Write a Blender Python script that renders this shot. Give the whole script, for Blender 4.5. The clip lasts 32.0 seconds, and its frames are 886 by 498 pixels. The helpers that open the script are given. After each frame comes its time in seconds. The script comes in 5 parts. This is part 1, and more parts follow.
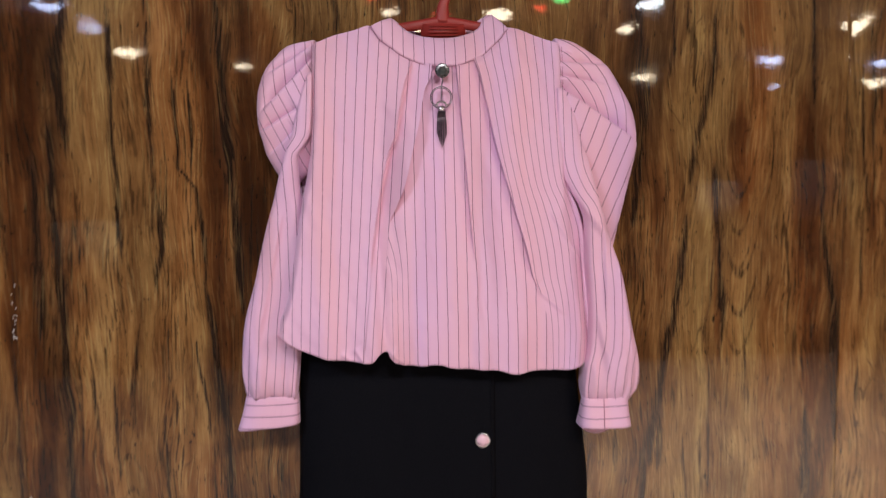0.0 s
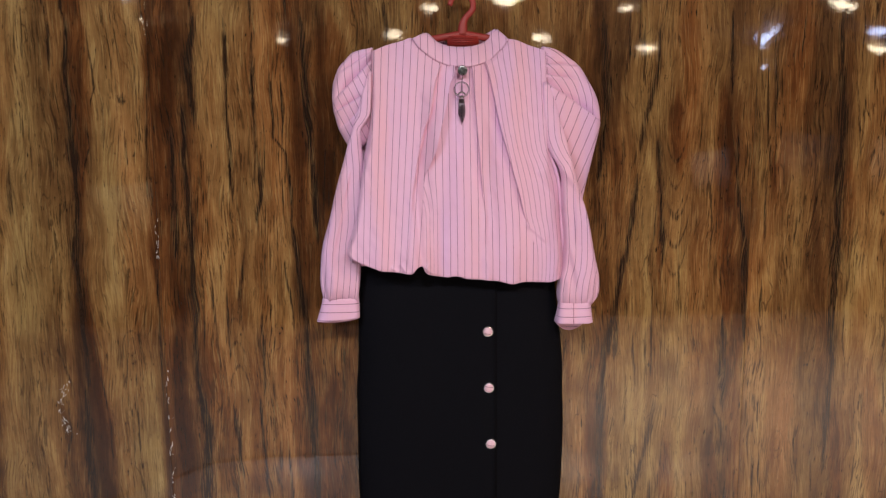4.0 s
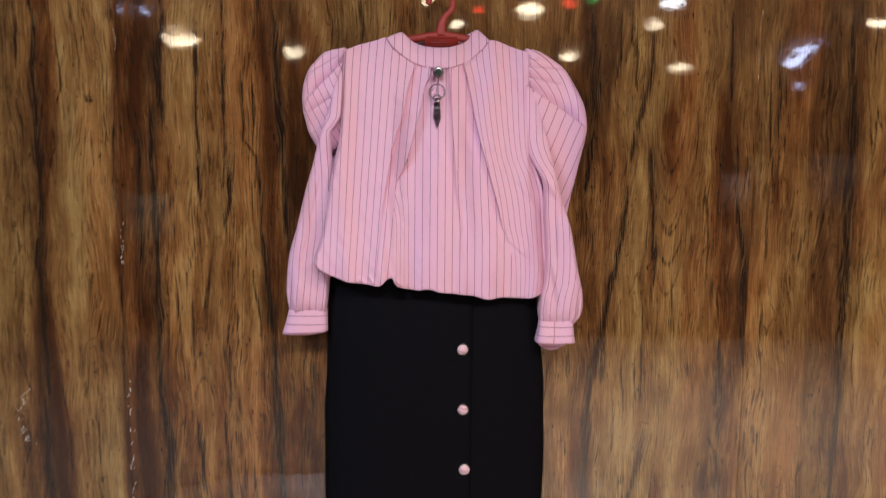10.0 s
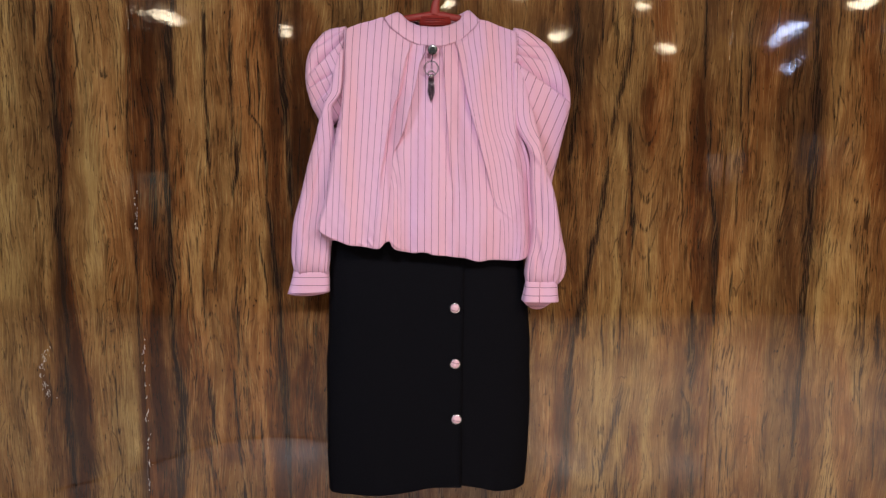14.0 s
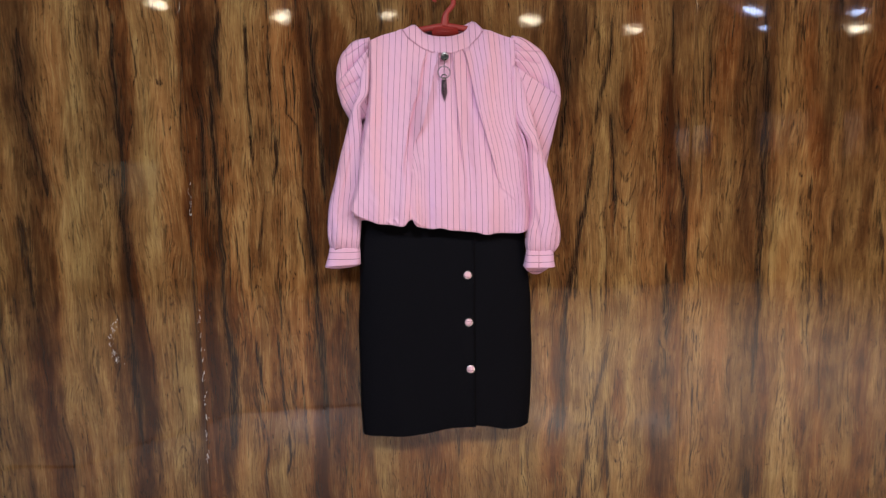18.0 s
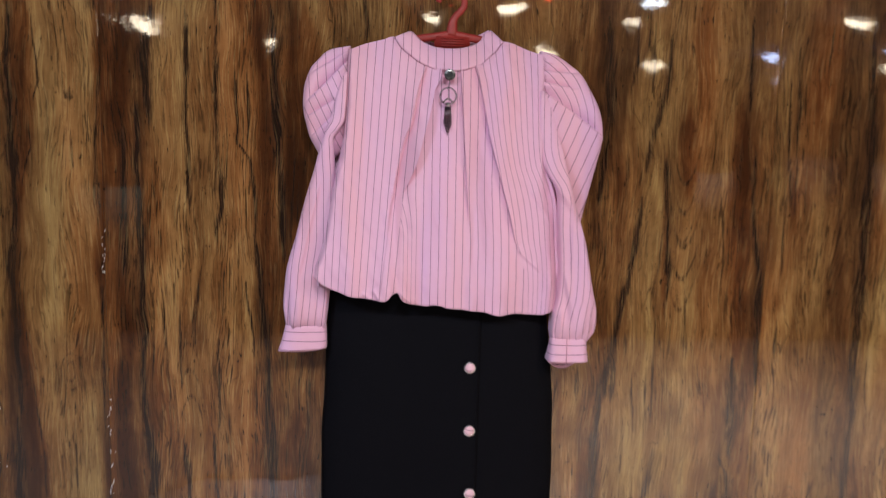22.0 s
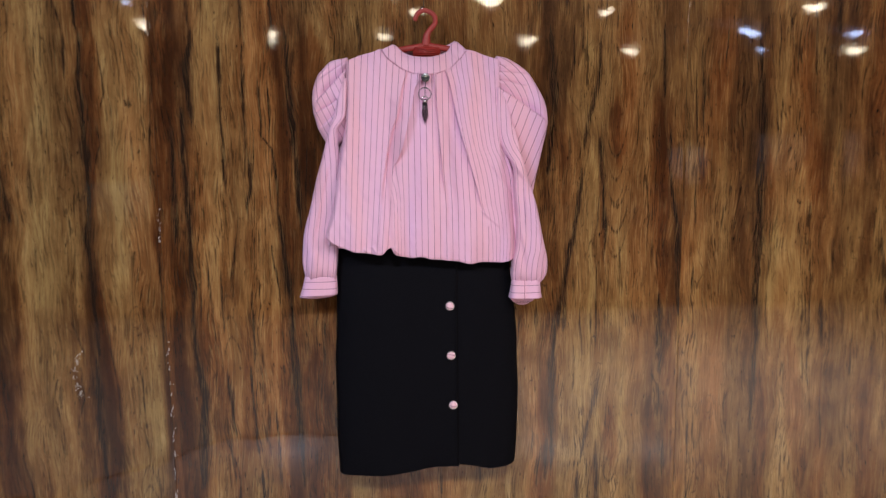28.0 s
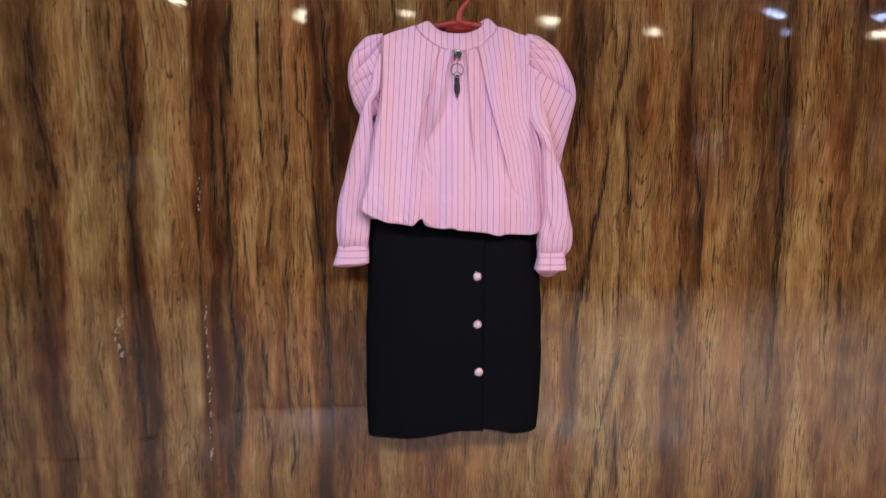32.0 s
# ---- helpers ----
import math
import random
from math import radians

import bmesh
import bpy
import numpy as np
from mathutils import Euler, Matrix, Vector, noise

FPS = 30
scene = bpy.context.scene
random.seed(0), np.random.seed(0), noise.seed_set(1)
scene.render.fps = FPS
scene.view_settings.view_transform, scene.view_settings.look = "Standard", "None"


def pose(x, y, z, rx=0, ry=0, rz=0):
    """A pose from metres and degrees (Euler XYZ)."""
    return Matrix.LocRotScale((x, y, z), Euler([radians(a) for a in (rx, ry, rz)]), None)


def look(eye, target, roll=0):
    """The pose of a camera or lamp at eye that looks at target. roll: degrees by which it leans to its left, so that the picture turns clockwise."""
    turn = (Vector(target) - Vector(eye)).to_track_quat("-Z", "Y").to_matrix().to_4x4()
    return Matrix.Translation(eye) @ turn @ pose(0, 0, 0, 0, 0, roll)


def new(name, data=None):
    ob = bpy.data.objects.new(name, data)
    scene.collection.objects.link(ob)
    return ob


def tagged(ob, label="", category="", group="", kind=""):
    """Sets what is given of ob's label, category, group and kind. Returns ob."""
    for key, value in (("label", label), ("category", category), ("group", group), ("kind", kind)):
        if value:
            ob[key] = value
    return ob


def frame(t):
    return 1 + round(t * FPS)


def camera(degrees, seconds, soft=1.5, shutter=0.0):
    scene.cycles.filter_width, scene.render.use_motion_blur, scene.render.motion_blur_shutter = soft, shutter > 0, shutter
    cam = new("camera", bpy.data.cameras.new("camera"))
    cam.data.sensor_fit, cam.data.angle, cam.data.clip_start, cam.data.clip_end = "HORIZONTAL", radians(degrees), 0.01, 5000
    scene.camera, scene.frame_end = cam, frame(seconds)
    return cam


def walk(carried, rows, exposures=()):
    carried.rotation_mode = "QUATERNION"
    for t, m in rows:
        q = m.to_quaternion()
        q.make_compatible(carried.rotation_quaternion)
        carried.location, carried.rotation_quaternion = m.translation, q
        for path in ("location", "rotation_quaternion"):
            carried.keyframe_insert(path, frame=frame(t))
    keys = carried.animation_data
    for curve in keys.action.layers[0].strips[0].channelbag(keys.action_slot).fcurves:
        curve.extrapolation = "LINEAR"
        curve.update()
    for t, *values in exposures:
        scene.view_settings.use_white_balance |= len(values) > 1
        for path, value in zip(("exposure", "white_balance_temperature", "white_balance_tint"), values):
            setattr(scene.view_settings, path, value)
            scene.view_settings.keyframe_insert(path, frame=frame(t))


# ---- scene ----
FOV = 60.44
PATH = [
    # seconds, x, y, z, pitch, roll, yaw
    (0, -0.0723, -1.1054, 1.4548, -5.444, 0.890, -4.208),
    (0.5, -0.0435, -0.9655, 1.4723, -4.951, 0.863, -3.114),
    (1, -0.0206, -0.9043, 1.4764, -4.181, 0.243, -1.488),
    (1.5, -0.0267, -0.9836, 1.4727, -3.937, 0.892, -1.418),
    (2, -0.0577, -1.1996, 1.4445, -5.346, 0.484, -3.035),
    (2.5, -0.0687, -1.3336, 1.4506, -6.333, 0.423, -3.580),
    (3, -0.0515, -1.4820, 1.4479, -6.421, -0.677, -1.915),
    (3.5, -0.0700, -1.5688, 1.4550, -7.879, -0.171, -1.816),
    (5.5, -0.2965, -1.4109, 1.4502, -7.185, 1.813, -11.438),
    (6, -0.2184, -1.4268, 1.4636, -7.319, 0.529, -8.401),
    (6.5, -0.1159, -1.4662, 1.4465, -7.109, 0.165, -5.120),
    (7, -0.0504, -1.4862, 1.4335, -7.211, -0.179, -3.285),
    (7.5, -0.0096, -1.5103, 1.4280, -7.493, -0.299, -0.665),
    (8, 0.0062, -1.5162, 1.4226, -7.505, 0.739, 1.074),
    (8.5, -0.0055, -1.4173, 1.4371, -8.977, -1.472, -1.723),
    (9, -0.0326, -1.2815, 1.4639, -5.256, -1.059, -2.790),
    (9.5, -0.0272, -1.3261, 1.4599, -5.749, -1.208, -1.992),
    (10, -0.0101, -1.4688, 1.4326, -6.442, -0.538, -0.964),
    (10.5, -0.0028, -1.5498, 1.4228, -7.666, 0.253, -0.689),
    (11, 0.0075, -1.5645, 1.4175, -7.667, 0.330, -0.672),
    (11.5, -0.0025, -1.5703, 1.4164, -7.379, -0.797, -0.702),
    (12, -0.0084, -1.5754, 1.4117, -7.660, -0.601, -0.955),
    (12.5, -0.0207, -1.5768, 1.4122, -8.097, -0.224, -1.588),
    (13, -0.0117, -1.5697, 1.4143, -7.939, -0.255, -1.717),
    (13.5, -0.0093, -1.5759, 1.4147, -7.691, -0.092, -1.793),
    (14, -0.0196, -1.5809, 1.4148, -7.846, -0.601, -1.726),
    (14.5, -0.0338, -1.5835, 1.4177, -7.888, -0.709, -1.849),
    (16.5, -0.0274, -1.5855, 1.4302, -7.806, 0.169, -2.049),
    (17, -0.0359, -1.6226, 1.4342, -8.041, 0.601, -1.905),
    (17.5, -0.0743, -1.6999, 1.4396, -7.460, 0.894, -3.127),
    (18, -0.1245, -1.8478, 1.4423, -9.318, 0.719, -3.988),
    (18.5, -0.1416, -1.9228, 1.4432, -8.594, 0.796, -4.737),
    (19, -0.1290, -1.8759, 1.4510, -8.658, 0.543, -4.942),
    (19.5, -0.0973, -1.7532, 1.4497, -9.017, 0.193, -5.048),
    (20, -0.0546, -1.6179, 1.4556, -7.788, -0.587, -3.382),
    (20.5, -0.0518, -1.5200, 1.4428, -9.081, -0.879, -2.099),
    (21, -0.0770, -1.3297, 1.4624, -6.816, -0.884, -3.996),
    (21.5, -0.0932, -1.2832, 1.4695, -6.461, -0.593, -3.821),
    (22, -0.0836, -1.3844, 1.4559, -6.872, -1.446, -3.499),
    (22.5, -0.0727, -1.5099, 1.4555, -8.555, -0.029, -2.369),
    (23, -0.0679, -1.5582, 1.4321, -8.186, -0.350, -2.161),
    (23.5, -0.0472, -1.5832, 1.4269, -8.028, -0.523, -1.736),
    (24, -0.0262, -1.5753, 1.4197, -7.846, -1.154, -1.887),
    (24.5, -0.0381, -1.5672, 1.4227, -8.003, -1.072, -2.060),
    (25, -0.0416, -1.5750, 1.4255, -8.070, -1.027, -1.966),
    (25.5, -0.0471, -1.5839, 1.4313, -7.835, -1.078, -2.225),
    (27.5, -0.0303, -1.6378, 1.4425, -8.385, -0.540, -2.105),
    (28, -0.0770, -1.7634, 1.4520, -7.896, 0.537, -4.004),
    (28.5, -0.1083, -1.8721, 1.4481, -9.779, -0.148, -4.641),
    (29, -0.1313, -1.8693, 1.4548, -8.909, -0.063, -4.371),
    (29.5, -0.1135, -1.7740, 1.4489, -9.291, -0.454, -5.122),
    (30, -0.0928, -1.6515, 1.4590, -9.069, -0.657, -4.797),
    (30.5, -0.0651, -1.5674, 1.4563, -9.169, -0.678, -4.156),
    (31, -0.0681, -1.5789, 1.4565, -8.659, -0.390, -3.405),
    (31.5, -0.0885, -1.6851, 1.4467, -7.953, -0.585, -3.284),
    (32, -0.1107, -1.8207, 1.4380, -9.301, -0.238, -2.697),
]
# seconds, stops and white balance: the camera meters a little brighter or cooler on the way
EXPOSURES = ((0.0, -0.03, 6420), (1.0, -0.02, 6350), (2.0, -0.02, 6450), (3.0, -0.02, 6500), (6.0, -0.02, 6550), (8.5, 0.0, 6550), (14.5, 0.0, 6550), (17.0, 0.0, 6400), (18.0, 0.07, 6350),
             (19.0, 0.07, 6350), (20.0, 0.0, 6350), (21.0, -0.06, 6350), (22.5, 0.0, 6200), (24.0, 0.0, 6250), (25.0, 0.0, 6180), (27.5, 0.0, 6150), (28.5, 0.07, 6200), (29.0, 0.1, 6260), (30.0, 0.03, 6080), (31.0, 0.0, 6080), (32.0, 0.1, 6100))
cam = camera(FOV, 32.0, soft=1.32, shutter=0.5)
walk(cam, [(t, pose(x, y, z, 90 + pitch, roll, yaw)) for t, x, y, z, pitch, roll, yaw in PATH],
     exposures=[(t, stops, kelvin, 10) for t, stops, kelvin in EXPOSURES])

CEIL = 2.5        # height of the shop's ceiling
FAR = -9.5        # the wall behind the camera
SIDE = 6.2        # half of the room's width

# ---- world and lights ----
world = bpy.data.worlds.new("world")
scene.world = world
world.use_nodes = True
world.node_tree.nodes["Background"].inputs[0].default_value = (0.05, 0.045, 0.04, 1)
world.node_tree.nodes["Background"].inputs[1].default_value = 0.3


def lamp_at(name, x, y, z, size, watts, colour, target=None):
    data = bpy.data.lights.new(name, "AREA")
    data.shape, data.size, data.energy, data.color = "DISK", size, watts, colour
    ob = new(name, data)
    ob.matrix_world = look((x, y, z), target or (x, y, 0))
    return ob


WARM, COOL, BLUE = (1.0, 0.82, 0.58), (0.9, 0.94, 1.0), (0.55, 0.66, 1.0)
# ceiling lights above the viewer, aimed down the display wall
for x, y, watts, colour in ((1.35, -2.0, 27.5, (1.0, 0.77, 0.58)), (-1.25, -2.0, 41, (0.77, 0.85, 1.0)), (0.1, -2.08, 33.5, (0.97, 0.93, 0.94))):
    lamp_at("ceiling_panel_light", x, y, CEIL - 0.03, 0.3, watts, colour, (0.75 * x, y + 0.3, 0.0))

# unseen spots over the open floor, added to brighten its reflection and the boards
for x, y, watts in ((0.7, -1.8, 45), (1.6, -1.75, 175), (2.7, -1.8, 220), (3.8, -1.9, 200), (1.1, -3.1, 80), (2.2, -3.2, 90), (3.4, -3.3, 90), (-1.2, -1.5, 27), (-2.4, -1.5, 27), (3.4, -3.95, 55), (2.5, -3.95, 45), (-2.3, -3.95, 35)):
    data = bpy.data.lights.new("floor_fill_spot", "SPOT")
    data.energy, data.color, data.spot_size, data.spot_blend, data.shadow_soft_size = watts, (1.0, 0.93, 0.86), radians(96), 1.0, 0.05
    new("floor_fill_spot", data).matrix_world = look((x, y, CEIL - 0.03), (x, y - 0.01, 0))

# ---- materials ----


def material(name):
    m = bpy.data.materials.new(name)
    m.use_nodes = True
    nt = m.node_tree
    return m, nt, nt.nodes["Principled BSDF"]


def math_node(nt, op, a, b=None, c=None, clamp=False):
    n = nt.nodes.new("ShaderNodeMath")
    n.operation, n.use_clamp = op, clamp
    for i, v in enumerate((a, b, c)):
        if v is None:
            continue
        if isinstance(v, (int, float)):
            n.inputs[i].default_value = v
        else:
            nt.links.new(v, n.inputs[i])
    return n.outputs[0]


def mix(nt, fac, a, b, blend="MIX"):
    n = nt.nodes.new("ShaderNodeMix")
    n.data_type, n.blend_type = "RGBA", blend
    for sock, v in ((n.inputs[0], fac), (n.inputs[6], a), (n.inputs[7], b)):
        if isinstance(v, (int, float)):
            sock.default_value = v
        elif isinstance(v, tuple):
            sock.default_value = (*v, 1)
        else:
            nt.links.new(v, sock)
    return n.outputs[2]


def noise_tex(nt, vec, scale, detail=3.0, rough=0.55, dist=0.0):
    n = nt.nodes.new("ShaderNodeTexNoise")
    n.inputs["Scale"].default_value, n.inputs["Detail"].default_value = scale, detail
    n.inputs["Roughness"].default_value, n.inputs["Distortion"].default_value = rough, dist
    nt.links.new(vec, n.inputs["Vector"])
    return n.outputs["Fac"]


def scaled(nt, vec, sx, sy, sz):
    n = nt.nodes.new("ShaderNodeMapping")
    n.inputs["Scale"].default_value = (sx, sy, sz)
    nt.links.new(vec, n.inputs["Vector"])
    return n.outputs[0]


def remap(nt, v, a, b, c=0.0, d=1.0):
    n = nt.nodes.new("ShaderNodeMapRange")
    n.inputs["From Min"].default_value, n.inputs["From Max"].default_value = a, b
    n.inputs["To Min"].default_value, n.inputs["To Max"].default_value = c, d
    nt.links.new(v, n.inputs["Value"])
    return n.outputs[0]


def bump(nt, bsdf, height, strength, distance, sock="Normal"):
    n = nt.nodes.new("ShaderNodeBump")
    n.inputs["Strength"].default_value, n.inputs["Distance"].default_value = strength, distance
    nt.links.new(height, n.inputs["Height"])
    nt.links.new(n.outputs[0], bsdf.inputs[sock])


def wood_laminate():
    """Glossy printed laminate: light and dark bands, with some painted lighting, come from the sheet's own fields, the
    fine grain from noise.
    """
    m, nt, b = material("wood_laminate")
    pos = nt.nodes.new("ShaderNodeNewGeometry").outputs["Position"]
    at = [nt.nodes.new("ShaderNodeAttribute") for _ in range(3)]
    for a, key in zip(at, ("streak", "tone", "light")):
        a.attribute_name = key
    streak, tone, light = (a.outputs["Fac"] for a in at)
    bent = nt.nodes.new("ShaderNodeVectorMath")
    bent.operation = "ADD"
    shift = nt.nodes.new("ShaderNodeCombineXYZ")
    nt.links.new(math_node(nt, "MULTIPLY", noise_tex(nt, scaled(nt, pos, 11, 1, 4.5), 1.0, 1), 0.045), shift.inputs[0])
    nt.links.new(pos, bent.inputs[0])
    nt.links.new(shift.outputs[0], bent.inputs[1])
    way = bent.outputs[0]
    fine = noise_tex(nt, scaled(nt, way, 520, 1, 12), 1.0, 3, 0.65)
    mid = noise_tex(nt, scaled(nt, way, 95, 1, 9), 1.0, 4, 0.65, 0.6)
    dash = noise_tex(nt, scaled(nt, way, 330, 1, 40), 1.0, 2, 0.5)
    cross = noise_tex(nt, scaled(nt, pos, 70, 1, 55), 1.0, 4, 0.65, 0.8)
    blotch = noise_tex(nt, scaled(nt, way, 26, 1, 9), 1.0, 4, 0.6)
    l = math_node(nt, "ADD", light, math_node(nt, "MULTIPLY", math_node(nt, "SUBTRACT", mid, 0.5), 0.42))
    l = math_node(nt, "ADD", l, math_node(nt, "MULTIPLY", math_node(nt, "SUBTRACT", blotch, 0.5), 0.35))
    l = math_node(nt, "ADD", l, math_node(nt, "MULTIPLY", math_node(nt, "SUBTRACT", cross, 0.5), 0.22), clamp=True)
    ramp = nt.nodes.new("ShaderNodeValToRGB")
    stops = ((0.0, (0.044, 0.021, 0.010)), (0.25, (0.100, 0.048, 0.019)), (0.5, (0.178, 0.096, 0.035)), (0.75, (0.275, 0.172, 0.066)), (1.0, (0.38, 0.26, 0.115)))
    while len(ramp.color_ramp.elements) < len(stops):
        ramp.color_ramp.elements.new(0.5)
    for e, (p, c) in zip(ramp.color_ramp.elements, stops):
        e.position, e.color = p, (*c, 1)
    nt.links.new(l, ramp.inputs[0])
    c = mix(nt, math_node(nt, "MULTIPLY", tone, 0.9), mix(nt, 1.0, ramp.outputs[0], (1.0, 1.0, 0.93), "MULTIPLY"), mix(nt, 1.0, ramp.outputs[0], (0.98, 0.69, 0.56), "MULTIPLY"))
    # dark streaks: a soft red-brown band, torn into bundles of near-black fibres
    thread = noise_tex(nt, scaled(nt, way, 620, 1, 17), 1.0, 3, 0.6)
    bundle = noise_tex(nt, scaled(nt, way, 210, 1, 6), 1.0, 3, 0.6, 0.4)
    c = mix(nt, math_node(nt, "MULTIPLY", remap(nt, math_node(nt, "ADD", streak, math_node(nt, "MULTIPLY", math_node(nt, "SUBTRACT", bundle, 0.5), 0.9)), 0.10, 0.66), 0.72), c, (0.056, 0.027, 0.014))
    dark = math_node(nt, "ADD", streak, math_node(nt, "MULTIPLY", math_node(nt, "SUBTRACT", thread, 0.5), 3.3))
    dark = math_node(nt, "ADD", dark, math_node(nt, "MULTIPLY", math_node(nt, "SUBTRACT", bundle, 0.5), 1.9))
    dark = math_node(nt, "MULTIPLY", remap(nt, dark, 0.52, 0.70), remap(nt, streak, 0.05, 0.28))
    c = mix(nt, math_node(nt, "MULTIPLY", dark, 0.86), c, (0.018, 0.010, 0.007))
    grain = math_node(nt, "MULTIPLY", remap(nt, fine, 0.55, 0.64), 0.62)
    c = mix(nt, grain, c, (0.035, 0.016, 0.007))
    cluster = remap(nt, noise_tex(nt, scaled(nt, pos, 22, 1, 2.6), 1.0, 3, 0.55), 0.44, 0.60)
    cluster = math_node(nt, "MAXIMUM", cluster, remap(nt, streak, 0.06, 0.3))
    for sx, sz, lo, hi, amount in ((190, 13, 0.575, 0.615, 0.74), (400, 22, 0.575, 0.61, 0.86)):
        fibre = remap(nt, noise_tex(nt, scaled(nt, way, sx, 1, sz), 1.0, 2, 0.5), lo, hi)
        c = mix(nt, math_node(nt, "MULTIPLY", math_node(nt, "MULTIPLY", fibre, cluster), amount), c, (0.022, 0.011, 0.006))
    pale = remap(nt, noise_tex(nt, scaled(nt, way, 420, 1, 15), 1.0, 2, 0.5), 0.56, 0.62)
    c = mix(nt, math_node(nt, "MULTIPLY", math_node(nt, "MULTIPLY", pale, light), 0.45), c, (0.46, 0.31, 0.12))
    # crisp growth lines that follow the bent figure
    sx = nt.nodes.new("ShaderNodeSeparateXYZ")
    nt.links.new(way, sx.inputs[0])
    wave = math_node(nt, "ADD", math_node(nt, "MULTIPLY", sx.outputs[0], 62.0), math_node(nt, "MULTIPLY", noise_tex(nt, scaled(nt, pos, 9, 1, 3.2), 1.0, 3, 0.6), 7.0))
    near = math_node(nt, "ABSOLUTE", math_node(nt, "SUBTRACT", math_node(nt, "FRACT", wave), 0.5))
    thin = remap(nt, near, 0.05, 0.012)
    some = remap(nt, noise_tex(nt, scaled(nt, way, 40, 1, 7), 1.0, 2, 0.5), 0.47, 0.60)
    c = mix(nt, math_node(nt, "MULTIPLY", math_node(nt, "MULTIPLY", thin, some), 0.6), c, (0.030, 0.015, 0.008))
    fl = math_node(nt, "MULTIPLY", remap(nt, dash, 0.655, 0.70), 0.92)
    c = mix(nt, fl, c, (0.014, 0.008, 0.005))
    nt.links.new(c, b.inputs["Base Color"])
    b.inputs["Roughness"].default_value = 0.4
    b.inputs["Specular IOR Level"].default_value = 0.0
    b.inputs["Coat Weight"].default_value = 1.0
    b.inputs["Coat Roughness"].default_value = 0.035
    b.inputs["Coat IOR"].default_value = 1.55
    ripple = noise_tex(nt, scaled(nt, pos, 90, 90, 90), 1.0, 2, 0.5)
    swell = noise_tex(nt, scaled(nt, pos, 9, 9, 9), 1.0, 1, 0.5)
    h = math_node(nt, "ADD", math_node(nt, "MULTIPLY", ripple, 0.032), math_node(nt, "MULTIPLY", swell, 0.35))
    bump(nt, b, h, 1.0, 0.0011, "Coat Normal")
    return m


def striped_cotton():
    """Pink shirting with thin purple-grey pinstripes that follow the cloth's own coordinate."""
    m, nt, b = material("pink_pinstripe_cotton")
    uv = nt.nodes.new("ShaderNodeUVMap")
    uv.uv_map = "cloth"
    sep = nt.nodes.new("ShaderNodeSeparateXYZ")
    nt.links.new(uv.outputs[0], sep.inputs[0])
    pos = nt.nodes.new("ShaderNodeNewGeometry").outputs["Position"]
    u = sep.outputs[0]
    wob = math_node(nt, "MULTIPLY", math_node(nt, "SUBTRACT", noise_tex(nt, uv.outputs[0], 0.9, 2), 0.5), 0.10)
    saw = math_node(nt, "ABSOLUTE", math_node(nt, "SUBTRACT", math_node(nt, "FRACT", math_node(nt, "ADD", u, wob)), 0.5))
    line = remap(nt, saw, 0.456, 0.470)
    broken = remap(nt, noise_tex(nt, scaled(nt, uv.outputs[0], 3, 9, 1), 1.0, 2), 0.2, 0.6, 0.78, 1.0)
    # broad pink and lilac bands of tinted light and moire, painted across the cloth
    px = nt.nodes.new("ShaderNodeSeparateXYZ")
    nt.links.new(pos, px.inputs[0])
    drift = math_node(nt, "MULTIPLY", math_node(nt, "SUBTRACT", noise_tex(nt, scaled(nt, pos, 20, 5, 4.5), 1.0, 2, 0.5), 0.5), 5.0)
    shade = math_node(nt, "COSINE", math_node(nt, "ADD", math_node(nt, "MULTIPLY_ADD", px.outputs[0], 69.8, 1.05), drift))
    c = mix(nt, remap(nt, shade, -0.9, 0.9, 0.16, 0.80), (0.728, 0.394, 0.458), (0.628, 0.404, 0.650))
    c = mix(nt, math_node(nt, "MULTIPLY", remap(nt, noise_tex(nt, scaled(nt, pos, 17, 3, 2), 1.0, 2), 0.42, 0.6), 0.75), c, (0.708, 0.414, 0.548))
    weave = noise_tex(nt, scaled(nt, uv.outputs[0], 26, 140, 1), 1.0, 2)
    c = mix(nt, math_node(nt, "MULTIPLY", weave, 0.10), c, (0.75, 0.5, 0.58))
    c = mix(nt, math_node(nt, "MULTIPLY", math_node(nt, "MULTIPLY", line, broken), 0.87), c, (0.098, 0.028, 0.056))
    nt.links.new(c, b.inputs["Base Color"])
    b.inputs["Roughness"].default_value = 0.62
    b.inputs["Sheen Weight"].default_value = 0.35
    b.inputs["Sheen Roughness"].default_value = 0.45
    b.inputs["Sheen Tint"].default_value = (0.95, 0.80, 1.0, 1)
    b.inputs["Specular IOR Level"].default_value = 0.35
    crumple = noise_tex(nt, scaled(nt, pos, 55, 55, 22), 1.0, 3, 0.6, 0.6)
    h = math_node(nt, "ADD", math_node(nt, "MULTIPLY", crumple, 0.9), math_node(nt, "MULTIPLY", weave, 0.05))
    bump(nt, b, h, 0.35, 0.0022)
    return m


